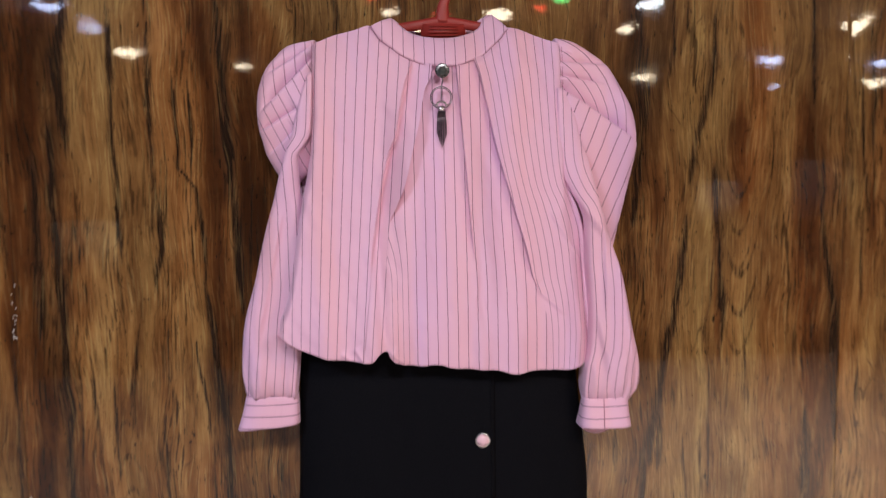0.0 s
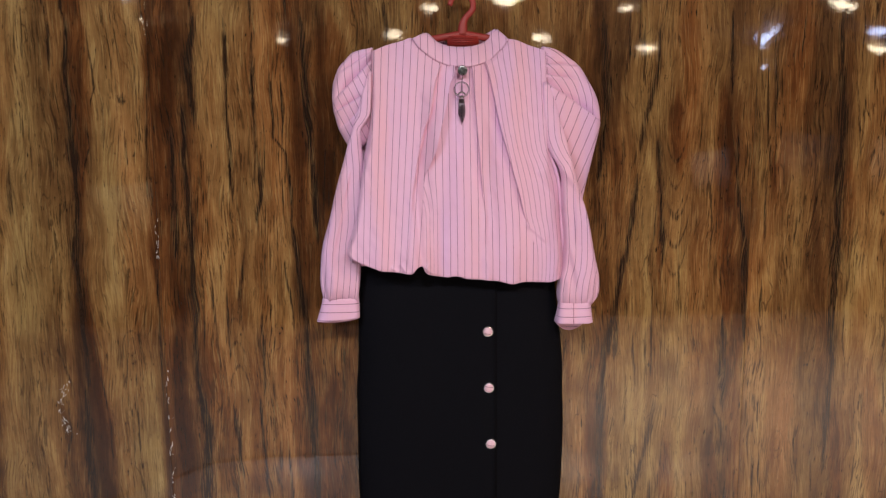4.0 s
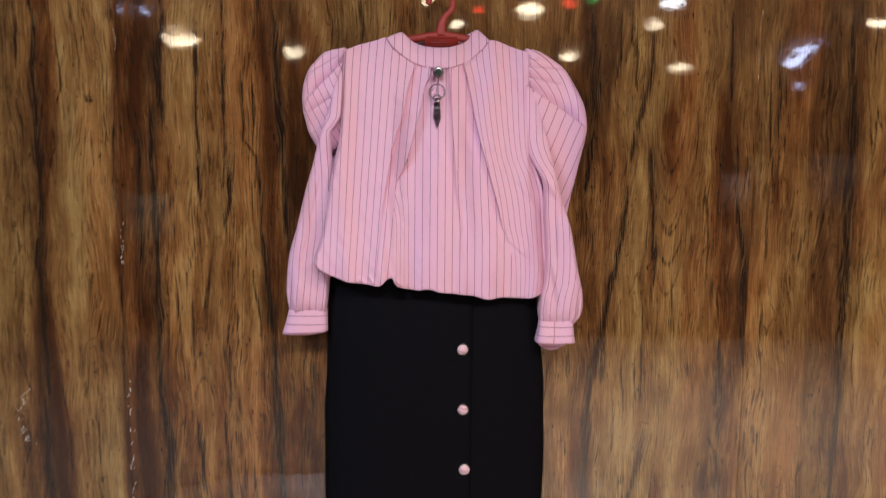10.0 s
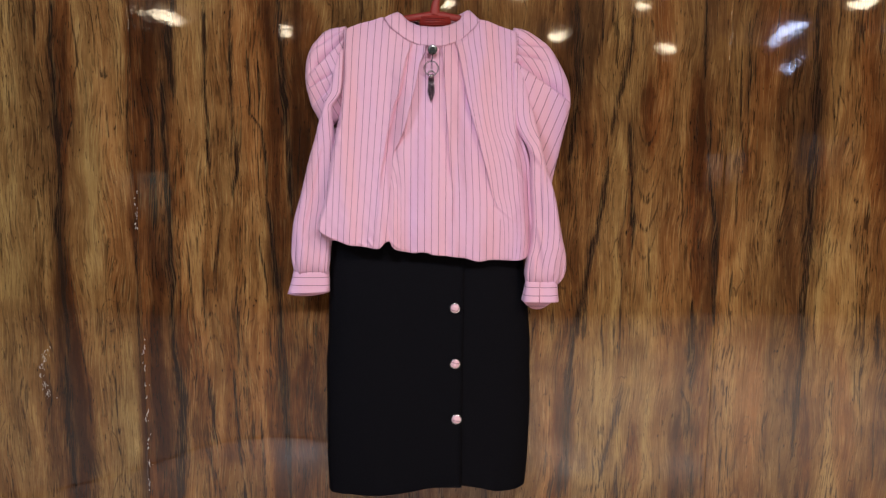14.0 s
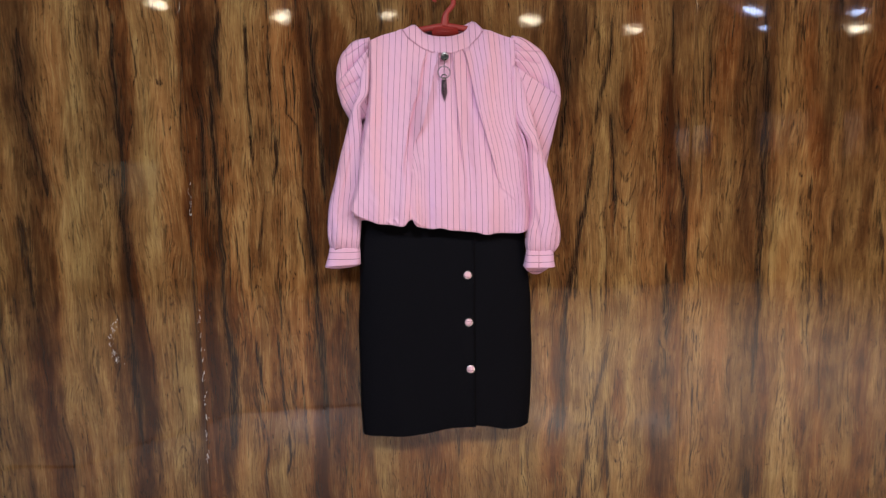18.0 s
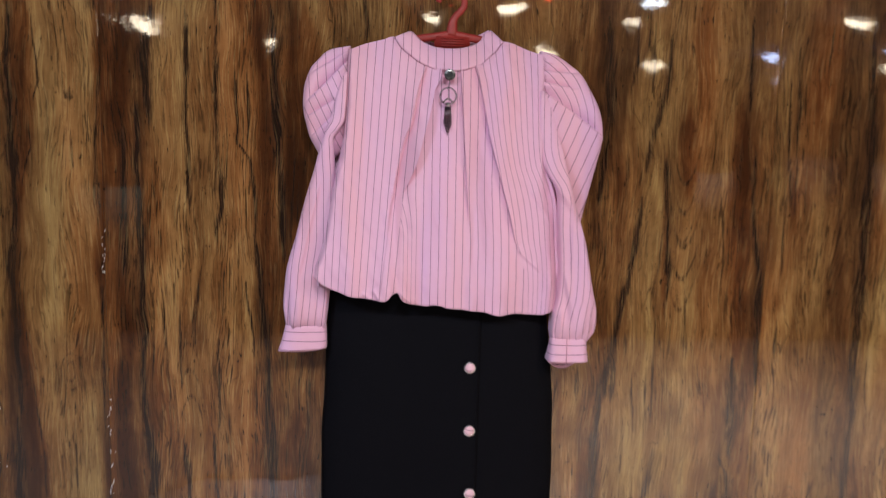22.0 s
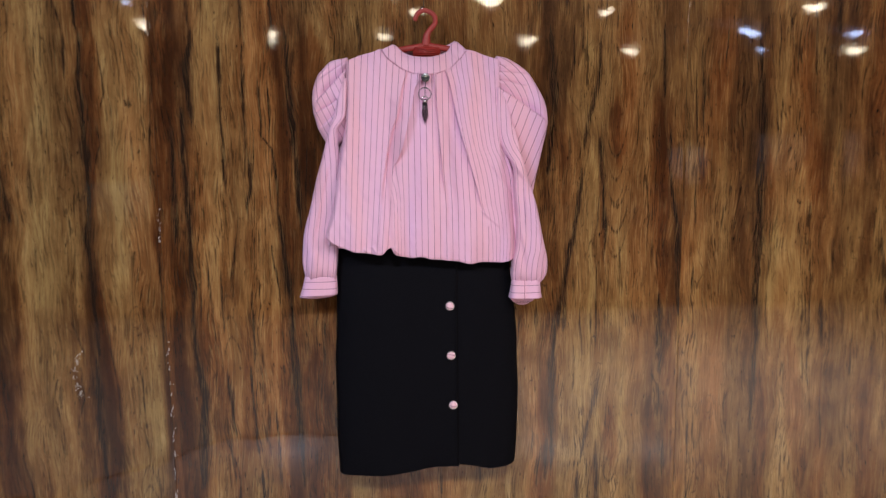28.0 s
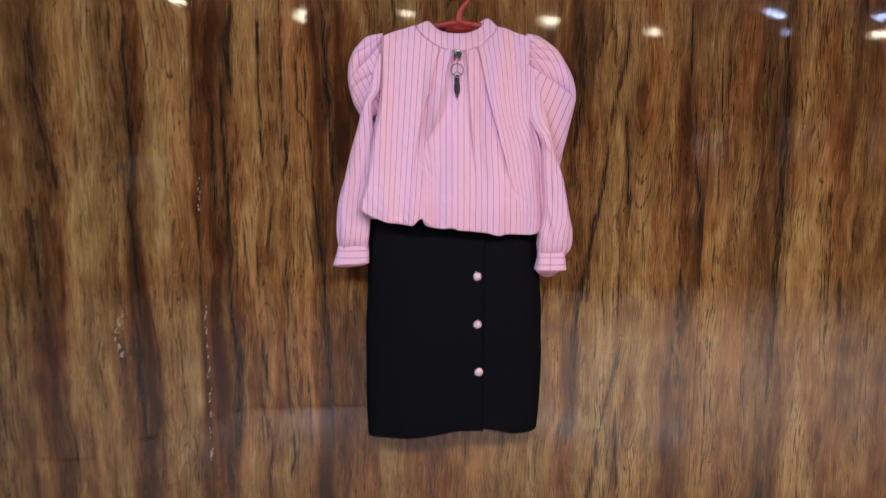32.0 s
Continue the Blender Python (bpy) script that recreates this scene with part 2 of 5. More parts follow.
def plain(name, colour, rough=0.5, metal=0.0, vary=0.12, scale=40.0, rel=0.0, coat=0.0):
    m, nt, b = material(name)
    pos = nt.nodes.new("ShaderNodeNewGeometry").outputs["Position"]
    n = noise_tex(nt, pos, scale, 4)
    big = noise_tex(nt, pos, scale * 0.13, 2)
    lo = tuple(v * (1 - vary) for v in colour)
    hi = tuple(min(1, v * (1 + vary)) for v in colour)
    c = mix(nt, math_node(nt, "MULTIPLY", math_node(nt, "ADD", n, big), 0.5), lo, hi)
    nt.links.new(c, b.inputs["Base Color"])
    nt.links.new(remap(nt, n, 0.3, 0.7, rough * 0.85, min(1, rough * 1.15)), b.inputs["Roughness"])
    b.inputs["Metallic"].default_value, b.inputs["Coat Weight"].default_value = metal, coat
    if rel:
        bump(nt, b, n, 0.5, rel)
    return m


def glowing(name, colour, power):
    m, nt, b = material(name)
    b.inputs["Base Color"].default_value = (0.8, 0.8, 0.8, 1)
    b.inputs["Emission Color"].default_value = (*colour, 1)
    b.inputs["Emission Strength"].default_value = power
    return m


WOOD = wood_laminate()
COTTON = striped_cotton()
BLACK = plain("black_crepe", (0.0029, 0.0029, 0.0047), 0.85, vary=0.25, scale=350, rel=0.0006)
BLACK.node_tree.nodes["Principled BSDF"].inputs["Specular IOR Level"].default_value = 0.09
RED = plain("red_plastic", (0.27, 0.020, 0.014), 0.55, vary=0.08, scale=60)
SILVER = plain("silver_metal", (0.62, 0.62, 0.64), 0.18, 1.0, scale=200)
GUNMETAL = plain("dark_tassel_metal", (0.12, 0.11, 0.12), 0.3, 1.0, scale=200)
DULL = plain("dull_silver", (0.15, 0.15, 0.155), 0.28, 1.0, scale=200)
STONE = plain("smoky_crystal", (0.045, 0.05, 0.05), 0.12, 0.0, vary=0.8, scale=420, coat=0.6)
DARKGAP = plain("wall_board", (0.03, 0.017, 0.009), 0.8)
RESIDUE = plain("dried_tape_residue", (0.62, 0.58, 0.52), 0.7, vary=0.2, scale=300)
PLASTER = plain("painted_plaster", (0.22, 0.20, 0.18), 0.8, scale=6)
DARKWALL = plain("dark_panelled_wall", (0.055, 0.040, 0.032), 0.6, scale=4)
TILE = plain("pale_floor_tile", (0.76, 0.64, 0.59), 0.3, scale=5)
RUBBER = plain("rubber_floor_mat", (0.38, 0.335, 0.31), 0.9, scale=60)
CORD = plain("dark_cord", (0.03, 0.025, 0.02), 0.7)
WHITE = plain("white_enamel", (0.75, 0.75, 0.74), 0.35)
PALE = plain("pale_card", (0.72, 0.72, 0.80), 0.5)
GREYCARD = plain("grey_card", (0.33, 0.32, 0.37), 0.5)
GREENISH = plain("pale_green_card", (0.50, 0.66, 0.55), 0.5)

# ---- mesh helpers ----


def empty(name, label="", category="", group="", kind=""):
    return tagged(new(name), label, category, group, kind)


def finish(name, mesh, mat, parent=None, label="", smooth=True):
    mesh.materials.append(mat)
    if smooth:
        mesh.polygons.foreach_set("use_smooth", [True] * len(mesh.polygons))
    ob = new(name, mesh)
    if parent is not None:
        ob.parent = parent
    if label:
        ob["label"] = label
    return ob


def part(name, bm, mat, parent=None, label="", smooth=True):
    mesh = bpy.data.meshes.new(name)
    bm.to_mesh(mesh)
    bm.free()
    return finish(name, mesh, mat, parent, label, smooth)


def sheet(name, points, coords, mat, parent=None, label="", wrap=False, thick=0.0, sharp=None):
    """A grid of points (rows x columns x 3) with cloth coordinates (rows x columns x 2) as one mesh."""
    r, c, _ = points.shape
    idx = np.arange(r * c).reshape(r, c)
    a = idx[:-1, :-1].ravel()
    faces = np.stack([a, a + 1, a + c + 1, a + c], 1)
    mesh = bpy.data.meshes.new(name)
    mesh.from_pydata(points.reshape(-1, 3).tolist(), [], faces.tolist())
    layer = mesh.uv_layers.new(name="cloth")
    flat = coords.reshape(-1, 2)[faces.ravel()]
    layer.data.foreach_set("uv", flat.astype(np.float32).ravel())
    if sharp is not None:
        # crisp creases along chosen columns of the grid
        ends = np.zeros((len(mesh.edges), 2), int)
        flat = np.zeros(len(mesh.edges) * 2, np.int32)
        mesh.edges.foreach_get("vertices", flat)
        ends = flat.reshape(-1, 2)
        mark = sharp.ravel()
        same = (ends[:, 0] % c) == (ends[:, 1] % c)
        flag = mesh.attributes.new("sharp_edge", "BOOLEAN", "EDGE")
        flag.data.foreach_set("value", (mark[ends[:, 0]] & mark[ends[:, 1]] & same).tolist())
    ob = finish(name, mesh, mat, parent, label)
    if thick:
        mod = ob.modifiers.new("thickness", "SOLIDIFY")
        mod.thickness, mod.offset = thick, 0.0
    return ob


def spline(pairs):
    """A smooth curve through (key, value) pairs; returns a function of the key."""
    pairs = sorted(pairs)
    k = np.array([p[0] for p in pairs], float)
    v = np.array([p[1] for p in pairs], float)
    d = np.diff(v) / np.diff(k)
    m = np.concatenate([[d[0]], np.where(d[:-1] * d[1:] > 0, 2 * d[:-1] * d[1:] / (d[:-1] + d[1:] + 1e-12 * np.sign(d[:-1] + d[1:] + 1e-30)), 0), [d[-1]]])

    def at(q):
        q = np.clip(np.asarray(q, float), k[0], k[-1])
        i = np.clip(np.searchsorted(k, q) - 1, 0, len(k) - 2)
        h = k[i + 1] - k[i]
        s = (q - k[i]) / h
        return ((2 * s**3 - 3 * s**2 + 1) * v[i] + (s**3 - 2 * s**2 + s) * h * m[i]
                + (-2 * s**3 + 3 * s**2) * v[i + 1] + (s**3 - s**2) * h * m[i + 1])
    return at


def soft_noise(x, z, sx, sz, seed):
    """Smooth value noise in -1..1 over arrays, with cells of sx by sz."""
    rng = np.random.RandomState(seed)
    table = rng.uniform(-1, 1, (64, 64))
    gx, gz = x / sx + 1000, z / sz + 1000
    ix, iz = np.floor(gx).astype(int), np.floor(gz).astype(int)
    fx, fz = gx - ix, gz - iz
    fx, fz = fx * fx * (3 - 2 * fx), fz * fz * (3 - 2 * fz)
    g = lambda a, b: table[a % 64, b % 64]
    return (g(ix, iz) * (1 - fx) + g(ix + 1, iz) * fx) * (1 - fz) + (g(ix, iz + 1) * (1 - fx) + g(ix + 1, iz + 1) * fx) * fz


def box_bm(x0, x1, y0, y1, z0, z1, bevel=0.0, seg=2):
    bm = bmesh.new()
    bmesh.ops.create_cube(bm, size=1.0)
    for v in bm.verts:
        v.co = Vector(((x0 + x1) / 2 + v.co.x * (x1 - x0), (y0 + y1) / 2 + v.co.y * (y1 - y0), (z0 + z1) / 2 + v.co.z * (z1 - z0)))
    if bevel:
        bmesh.ops.bevel(bm, geom=bm.edges[:], offset=bevel, segments=seg, affect="EDGES")
    return bm


def tube_bm(points, radius, sides=10, flat=1.0, closed=False):
    """A tube along points in the x-z plane of the garment; radius may be a list; flat squeezes it in y."""
    pts = [Vector(p) for p in points]
    n = len(pts)
    bm = bmesh.new()
    rings = []
    for i, p in enumerate(pts):
        a = pts[(i - 1) % n] if closed or i > 0 else p
        b = pts[(i + 1) % n] if closed or i < n - 1 else p
        t = (b - a).normalized()
        side = t.cross(Vector((0, 1, 0)))
        side = side.normalized() if side.length > 1e-6 else Vector((1, 0, 0))
        up = side.cross(t).normalized()
        r = radius[i] if isinstance(radius, (list, tuple)) else radius
        rings.append([bm.verts.new(p + side * r * math.cos(q) + up * r * flat * math.sin(q)) for q in (2 * math.pi * j / sides for j in range(sides))])
    for i in range(n if closed else n - 1):
        a, b = rings[i], rings[(i + 1) % n]
        for j in range(sides):
            bm.faces.new((a[j], a[(j + 1) % sides], b[(j + 1) % sides], b[j]))
    if not closed:
        bm.faces.new(rings[0][::-1])
        bm.faces.new(rings[-1])
    bmesh.ops.recalc_face_normals(bm, faces=bm.faces[:])
    return bm


def lathe_bm(profile, segments, axis="y"):
    """A body of revolution; profile: (radius, height along the axis)."""
    bm = bmesh.new()
    rings = []
    for r, h in profile:
        ring = []
        for j in range(segments):
            q = 2 * math.pi * j / segments
            a, b = r * math.cos(q), r * math.sin(q)
            ring.append(bm.verts.new((a, h, b) if axis == "y" else (a, b, h)))
        rings.append(ring)
    for a, b in zip(rings, rings[1:]):
        for j in range(segments):
            bm.faces.new((a[j], a[(j + 1) % segments], b[(j + 1) % segments], b[j]))
    bm.faces.new(rings[0])
    bm.faces.new(rings[-1][::-1])
    bmesh.ops.remove_doubles(bm, verts=bm.verts[:], dist=1e-6)
    bmesh.ops.recalc_face_normals(bm, faces=bm.faces[:])
    return bm


def moved(bm, m):
    bmesh.ops.transform(bm, matrix=m, verts=bm.verts[:])
    return bm


# ---- the shop's shell ----
def shell():
    tagged(part("floor", box_bm(-SIDE, SIDE, FAR, 0.0, -0.1, 0.0), TILE), "pale polished tile floor of the shop", "floor", kind="structure")
    tagged(part("ceiling", box_bm(-SIDE, SIDE, FAR, 0.2, CEIL, CEIL + 0.1), PLASTER), "plain painted shop ceiling with downlights", "ceiling", kind="structure")
    tagged(part("wall_left", box_bm(-SIDE - 0.1, -SIDE, FAR, 0.2, 0, CEIL), DARKWALL), "dark plain side wall", "wall", kind="structure")
    tagged(part("wall_right", box_bm(SIDE, SIDE + 0.1, FAR, 0.2, 0, CEIL), DARKWALL), "dark plain side wall", "wall", kind="structure")
    tagged(part("wall_far", box_bm(-SIDE, SIDE, FAR - 0.1, FAR, 0, CEIL), DARKWALL), "dark plain wall facing the display", "wall", kind="structure")
    mat = bmesh.new()
    outline = [(0.35, -1.95), (-0.9, -1.93), (-1.5, -1.35), (-4.0, -1.35), (-4.2, -4.6), (0.35, -4.6)]
    upper, lower = ([mat.verts.new((x, y, z)) for x, y in outline] for z in (0.012, 0.0))
    mat.faces.new(upper)
    for i in range(len(outline)):
        mat.faces.new((lower[i - 1], lower[i], upper[i], upper[i - 1]))
    bmesh.ops.recalc_face_normals(mat, faces=mat.faces[:])
    tagged(part("floor_mat", mat, RUBBER, smooth=False), "grey-brown rubber mat lying on the tile floor", "mat")
    counter = empty("shop_counter", "dark wooden counter standing on the tile floor", "counter")
    part("body", box_bm(-1.4, 6.0, -5.3, -4.66, 0.0, 1.02, 0.01), DARKWALL, counter)
    part("worktop", box_bm(-1.45, 6.05, -5.35, -4.62, 1.02, 1.06, 0.008), DARKWALL, counter)
    for x0, x1, z0, z1, card in ((3.12, 3.60, 1.06, 1.54, GREYCARD), (2.37, 2.68, 1.06, 1.38, PALE), (3.93, 4.14, 1.06, 1.53, PALE)):
        tagged(part("display_board", box_bm(x0, x1, -4.76, -4.70, z0, z1, 0.006), card), "%s blank board standing on the counter" % ("grey" if card is GREYCARD else "pale"), "board")
    stand = empty("display_stand", "low dark wooden stand on the tile floor", "stand")
    part("body", box_bm(-2.68, -1.98, -5.0, -4.66, 0.0, 0.74, 0.01), DARKWALL, stand)
    part("top", box_bm(-2.70, -1.96, -5.02, -4.64, 0.74, 0.77, 0.006), DARKWALL, stand)
    tagged(part("display_board", box_bm(-2.58, -2.08, -4.76, -4.70, 0.77, 1.16, 0.006), GREENISH), "pale green blank board standing on the stand", "board")


shell()

# ---- the laminate wall ----
JOINTS = (-0.601, 0.617)
REPEAT = 0.747     # the printed pattern repeats along the sheet

# dark streaks, each a line of points from its upper end down (x, z), its half width and its depth of colour
STREAKS_LEFT = [
    ([(-0.751, 1.689), (-0.758, 1.603), (-0.756, 1.526), (-0.754, 1.443), (-0.755, 1.324), (-0.764, 1.243), (-0.761, 1.155), (-0.758, 1.054), (-0.757, 0.981)], 0.0059, 0.95),
    ([(-0.762, 0.945), (-0.765, 0.859), (-0.764, 0.771), (-0.757, 0.654)], 0.0070, 0.95), ([(-0.757, 1.476), (-0.753, 1.398)], 0.0094, 1),
    ([(-0.715, 1.690), (-0.706, 1.570), (-0.715, 1.543)], 0.0014, 0.75), ([(-0.725, 1.493), (-0.723, 1.454), (-0.739, 1.398)], 0.0014, 0.75),
    ([(-0.751, 1.208), (-0.738, 1.054), (-0.718, 0.895), (-0.717, 0.796)], 0.0014, 0.65), ([(-0.745, 1.592), (-0.742, 1.471)], 0.0018, 0.6)]
STREAKS_EDGE = [
    ([(-0.786, 1.689), (-0.787, 1.619)], 0.0035, 0.65), ([(-0.598, 1.691), (-0.598, 1.626), (-0.612, 1.471), (-0.615, 1.370)], 0.0029, 0.55),
    ([(-0.608, 1.255), (-0.608, 1.149), (-0.609, 0.956)], 0.0023, 0.6), ([(-0.813, 1.054), (-0.785, 0.957)], 0.0021, 0.5), ([(-0.800, 0.945), (-0.797, 0.871), (-0.819, 0.797)], 0.0023, 0.5),
    ([(-0.654, 1.482), (-0.651, 1.421)], 0.0023, 0.6), ([(-0.691, 1.532), (-0.694, 1.465)], 0.0035, 0.45), ([(-0.660, 0.764), (-0.651, 0.694)], 0.0023, 0.45)]
STREAKS_EDGE += [([(-0.965, 1.655), (-0.971, 1.512), (-0.931, 1.298)], 0.012, 0.6), ([(-1.002, 1.230), (-0.988, 1.035)], 0.0117, 0.7)]
STREAKS_MIDDLE = [
    ([(-0.511, 1.692), (-0.526, 1.616), (-0.523, 1.550), (-0.518, 1.511)], 0.0070, 0.9),
    ([(-0.541, 1.522), (-0.541, 1.415), (-0.537, 1.324), (-0.537, 1.243), (-0.535, 1.125), (-0.538, 1.005), (-0.535, 0.944)], 0.0059, 0.95),
    ([(-0.535, 0.956), (-0.519, 0.876), (-0.526, 0.807), (-0.534, 0.651)], 0.0094, 1), ([(-0.562, 1.483), (-0.565, 1.324), (-0.569, 1.243)], 0.0059, 0.65),
    ([(-0.453, 1.692), (-0.453, 1.594), (-0.457, 1.539), (-0.452, 1.455), (-0.452, 1.359)], 0.0033, 0.85), ([(-0.402, 1.649), (-0.404, 1.528), (-0.401, 1.489)], 0.0026, 0.85),
    ([(-0.371, 1.584), (-0.365, 1.473), (-0.344, 1.445), (-0.335, 1.371), (-0.335, 1.302)], 0.0026, 0.8), ([(-0.347, 1.584), (-0.347, 1.473)], 0.0023, 0.8),
    ([(-0.396, 1.416), (-0.393, 1.359), (-0.405, 1.313)], 0.0041, 0.85)]
STREAKS_BESIDE = [
    ([(-0.306, 1.694), (-0.300, 1.606), (-0.298, 1.529), (-0.293, 1.451), (-0.287, 1.371), (-0.285, 1.279)], 0.0059, 0.85),
    ([(-0.333, 1.278), (-0.322, 1.185), (-0.315, 1.113), (-0.311, 1.041), (-0.313, 0.955), (-0.305, 0.831), (-0.300, 0.755), (-0.296, 0.649)], 0.0059, 0.95),
    ([(-0.352, 1.208), (-0.338, 1.101)], 0.0023, 0.75), ([(-0.304, 0.980), (-0.299, 0.856)], 0.0035, 0.8), ([(-0.472, 1.149), (-0.467, 1.041)], 0.0023, 0.6),
    ([(-0.466, 0.919), (-0.462, 0.869), (-0.454, 0.768)], 0.0035, 0.85)]
STREAKS_LOW = [
    ([(-0.486, 0.794), (-0.449, 0.666)], 0.0023, 0.5), ([(-0.402, 1.101), (-0.402, 0.956)], 0.0029, 0.7),
    ([(-0.412, 0.919), (-0.406, 0.819), (-0.401, 0.723)], 0.0027, 0.85), ([(-0.516, 1.196), (-0.520, 1.053)], 0.0023, 0.6), ([(-0.502, 1.208), (-0.490, 1.005), (-0.495, 0.882)], 0.0018, 0.5),
    ([(-0.357, 0.818), (-0.351, 0.697)], 0.0023, 0.65), ([(-0.335, 1.016), (-0.335, 0.968)], 0.0023, 0.6), ([(-0.382, 0.781), (-0.374, 0.710)], 0.0021, 0.5)]
STREAKS_INNER = [
    ([(0.296, 1.699), (0.302, 1.634), (0.303, 1.556), (0.299, 1.459), (0.291, 1.396)], 0.0094, 0.9), ([(0.349, 1.700), (0.349, 1.645), (0.342, 1.601)], 0.0027, 0.75),
    ([(0.412, 1.679), (0.410, 1.607), (0.398, 1.551), (0.386, 1.505), (0.378, 1.454)], 0.0053, 0.85),
    ([(0.372, 1.379), (0.367, 1.321), (0.353, 1.232), (0.338, 1.161), (0.329, 1.088), (0.312, 1.014), (0.305, 0.927), (0.304, 0.814), (0.307, 0.672)], 0.0076, 0.97),
    ([(0.338, 1.100), (0.331, 1.008)], 0.0059, 0.8), ([(0.296, 0.724), (0.292, 0.643)], 0.0059, 0.75), ([(0.416, 1.454), (0.423, 1.327), (0.431, 1.244), (0.428, 1.179)], 0.0053, 0.85),
    ([(0.416, 1.327), (0.409, 1.256), (0.401, 1.209)], 0.0019, 0.7), ([(0.410, 1.148), (0.413, 0.977)], 0.0023, 0.6)]
STREAKS_JOINT = [
    ([(0.421, 0.895), (0.409, 0.819), (0.393, 0.762), (0.380, 0.691)], 0.0053, 0.8), ([(0.566, 1.075), (0.572, 0.951), (0.572, 0.901)], 0.0076, 0.9),
    ([(0.551, 0.888), (0.567, 0.860), (0.575, 0.805)], 0.0047, 0.8), ([(0.587, 0.708), (0.585, 0.640)], 0.0059, 0.7), ([(0.561, 1.702), (0.566, 1.569)], 0.0035, 0.9),
    ([(0.584, 1.467), (0.585, 1.362), (0.605, 1.256), (0.611, 1.148), (0.614, 1.051)], 0.0064, 0.9), ([(0.371, 1.039), (0.379, 0.940)], 0.0018, 0.7),
    ([(0.359, 0.952), (0.358, 0.852)], 0.0018, 0.5), ([(0.465, 1.209), (0.468, 1.112)], 0.0023, 0.55), ([(0.569, 1.227), (0.577, 1.167)], 0.0023, 0.5),
    ([(0.267, 1.058), (0.267, 1.012)], 0.0035, 0.7), ([(0.261, 0.756), (0.255, 0.692)], 0.0018, 0.7), ([(0.415, 0.710), (0.413, 0.642)], 0.0035, 0.5)]
STREAKS_RIGHT = [
    ([(0.792, 1.704), (0.796, 1.604), (0.804, 1.525), (0.805, 1.433), (0.805, 1.351), (0.805, 1.257), (0.808, 1.197), (0.805, 1.099), (0.812, 0.975), (0.810, 0.862), (0.808, 0.758)], 0.0082, 0.95),
    ([(0.805, 1.263), (0.808, 1.191)], 0.0117, 1), ([(0.640, 1.592), (0.644, 1.490), (0.655, 1.403)], 0.0023, 0.8), ([(0.650, 1.670), (0.661, 1.558), (0.662, 1.461)], 0.0023, 0.75),
    ([(0.648, 1.374), (0.647, 1.257)], 0.0023, 0.8), ([(0.646, 1.148), (0.645, 1.057)], 0.0020, 0.75), ([(0.713, 1.704), (0.710, 1.637)], 0.0018, 0.6),
    ([(0.766, 1.638), (0.783, 1.445), (0.775, 1.375)], 0.0023, 0.65), ([(0.755, 1.404), (0.754, 1.322)], 0.0023, 0.6), ([(0.816, 1.705), (0.829, 1.582), (0.853, 1.398)], 0.0019, 0.6)]
STREAKS_OUTER = [
    ([(0.835, 1.269), (0.834, 1.215)], 0.0023, 0.7), ([(0.905, 1.245), (0.914, 1.191)], 0.0035, 0.6), ([(0.944, 1.185), (0.943, 1.050), (0.945, 0.899), (0.961, 0.783)], 0.0041, 0.5),
    ([(0.975, 1.050), (0.977, 0.968)], 0.0082, 0.7), ([(0.986, 0.803), (0.992, 0.698)], 0.0023, 0.7), ([(0.772, 0.804), (0.784, 0.700)], 0.0018, 0.6),
    ([(0.645, 0.786), (0.648, 0.653)], 0.0023, 0.7), ([(0.658, 0.792), (0.660, 0.701)], 0.0018, 0.6)]
STREAKS_OUTER += [([(1.121, 1.188), (1.141, 1.049)], 0.0064, 0.7), ([(1.191, 0.614), (1.191, 0.497)], 0.0053, 0.6)]
# red-brown flames in the figure: a line of points and a half width
FLAMES = [
    ([(-0.729, 1.689), (-0.727, 1.581), (-0.736, 1.471), (-0.749, 1.358)], 0.0152), ([(-0.746, 1.161), (-0.741, 1.006), (-0.739, 0.883), (-0.741, 0.758)], 0.0140),
    ([(-0.566, 1.691), (-0.577, 1.472), (-0.595, 1.243), (-0.572, 1.125), (-0.587, 0.882), (-0.594, 0.655)], 0.0234), ([(-0.320, 1.584), (-0.310, 1.325), (-0.307, 1.149)], 0.0152),
    ([(-0.256, 1.694), (-0.258, 1.360)], 0.0351), ([(0.451, 1.534), (0.462, 1.420)], 0.0175), ([(0.417, 1.443), (0.426, 1.197)], 0.0070),
    ([(0.549, 1.557), (0.562, 1.244), (0.572, 1.100)], 0.0187), ([(0.822, 1.422), (0.835, 1.328), (0.834, 1.221)], 0.0140), ([(0.820, 0.874), (0.842, 0.640)], 0.0140),
    ([(0.900, 1.705), (0.925, 1.480), (0.944, 1.328)], 0.0234), ([(-0.336, 1.029), (-0.336, 0.806)], 0.0117)]

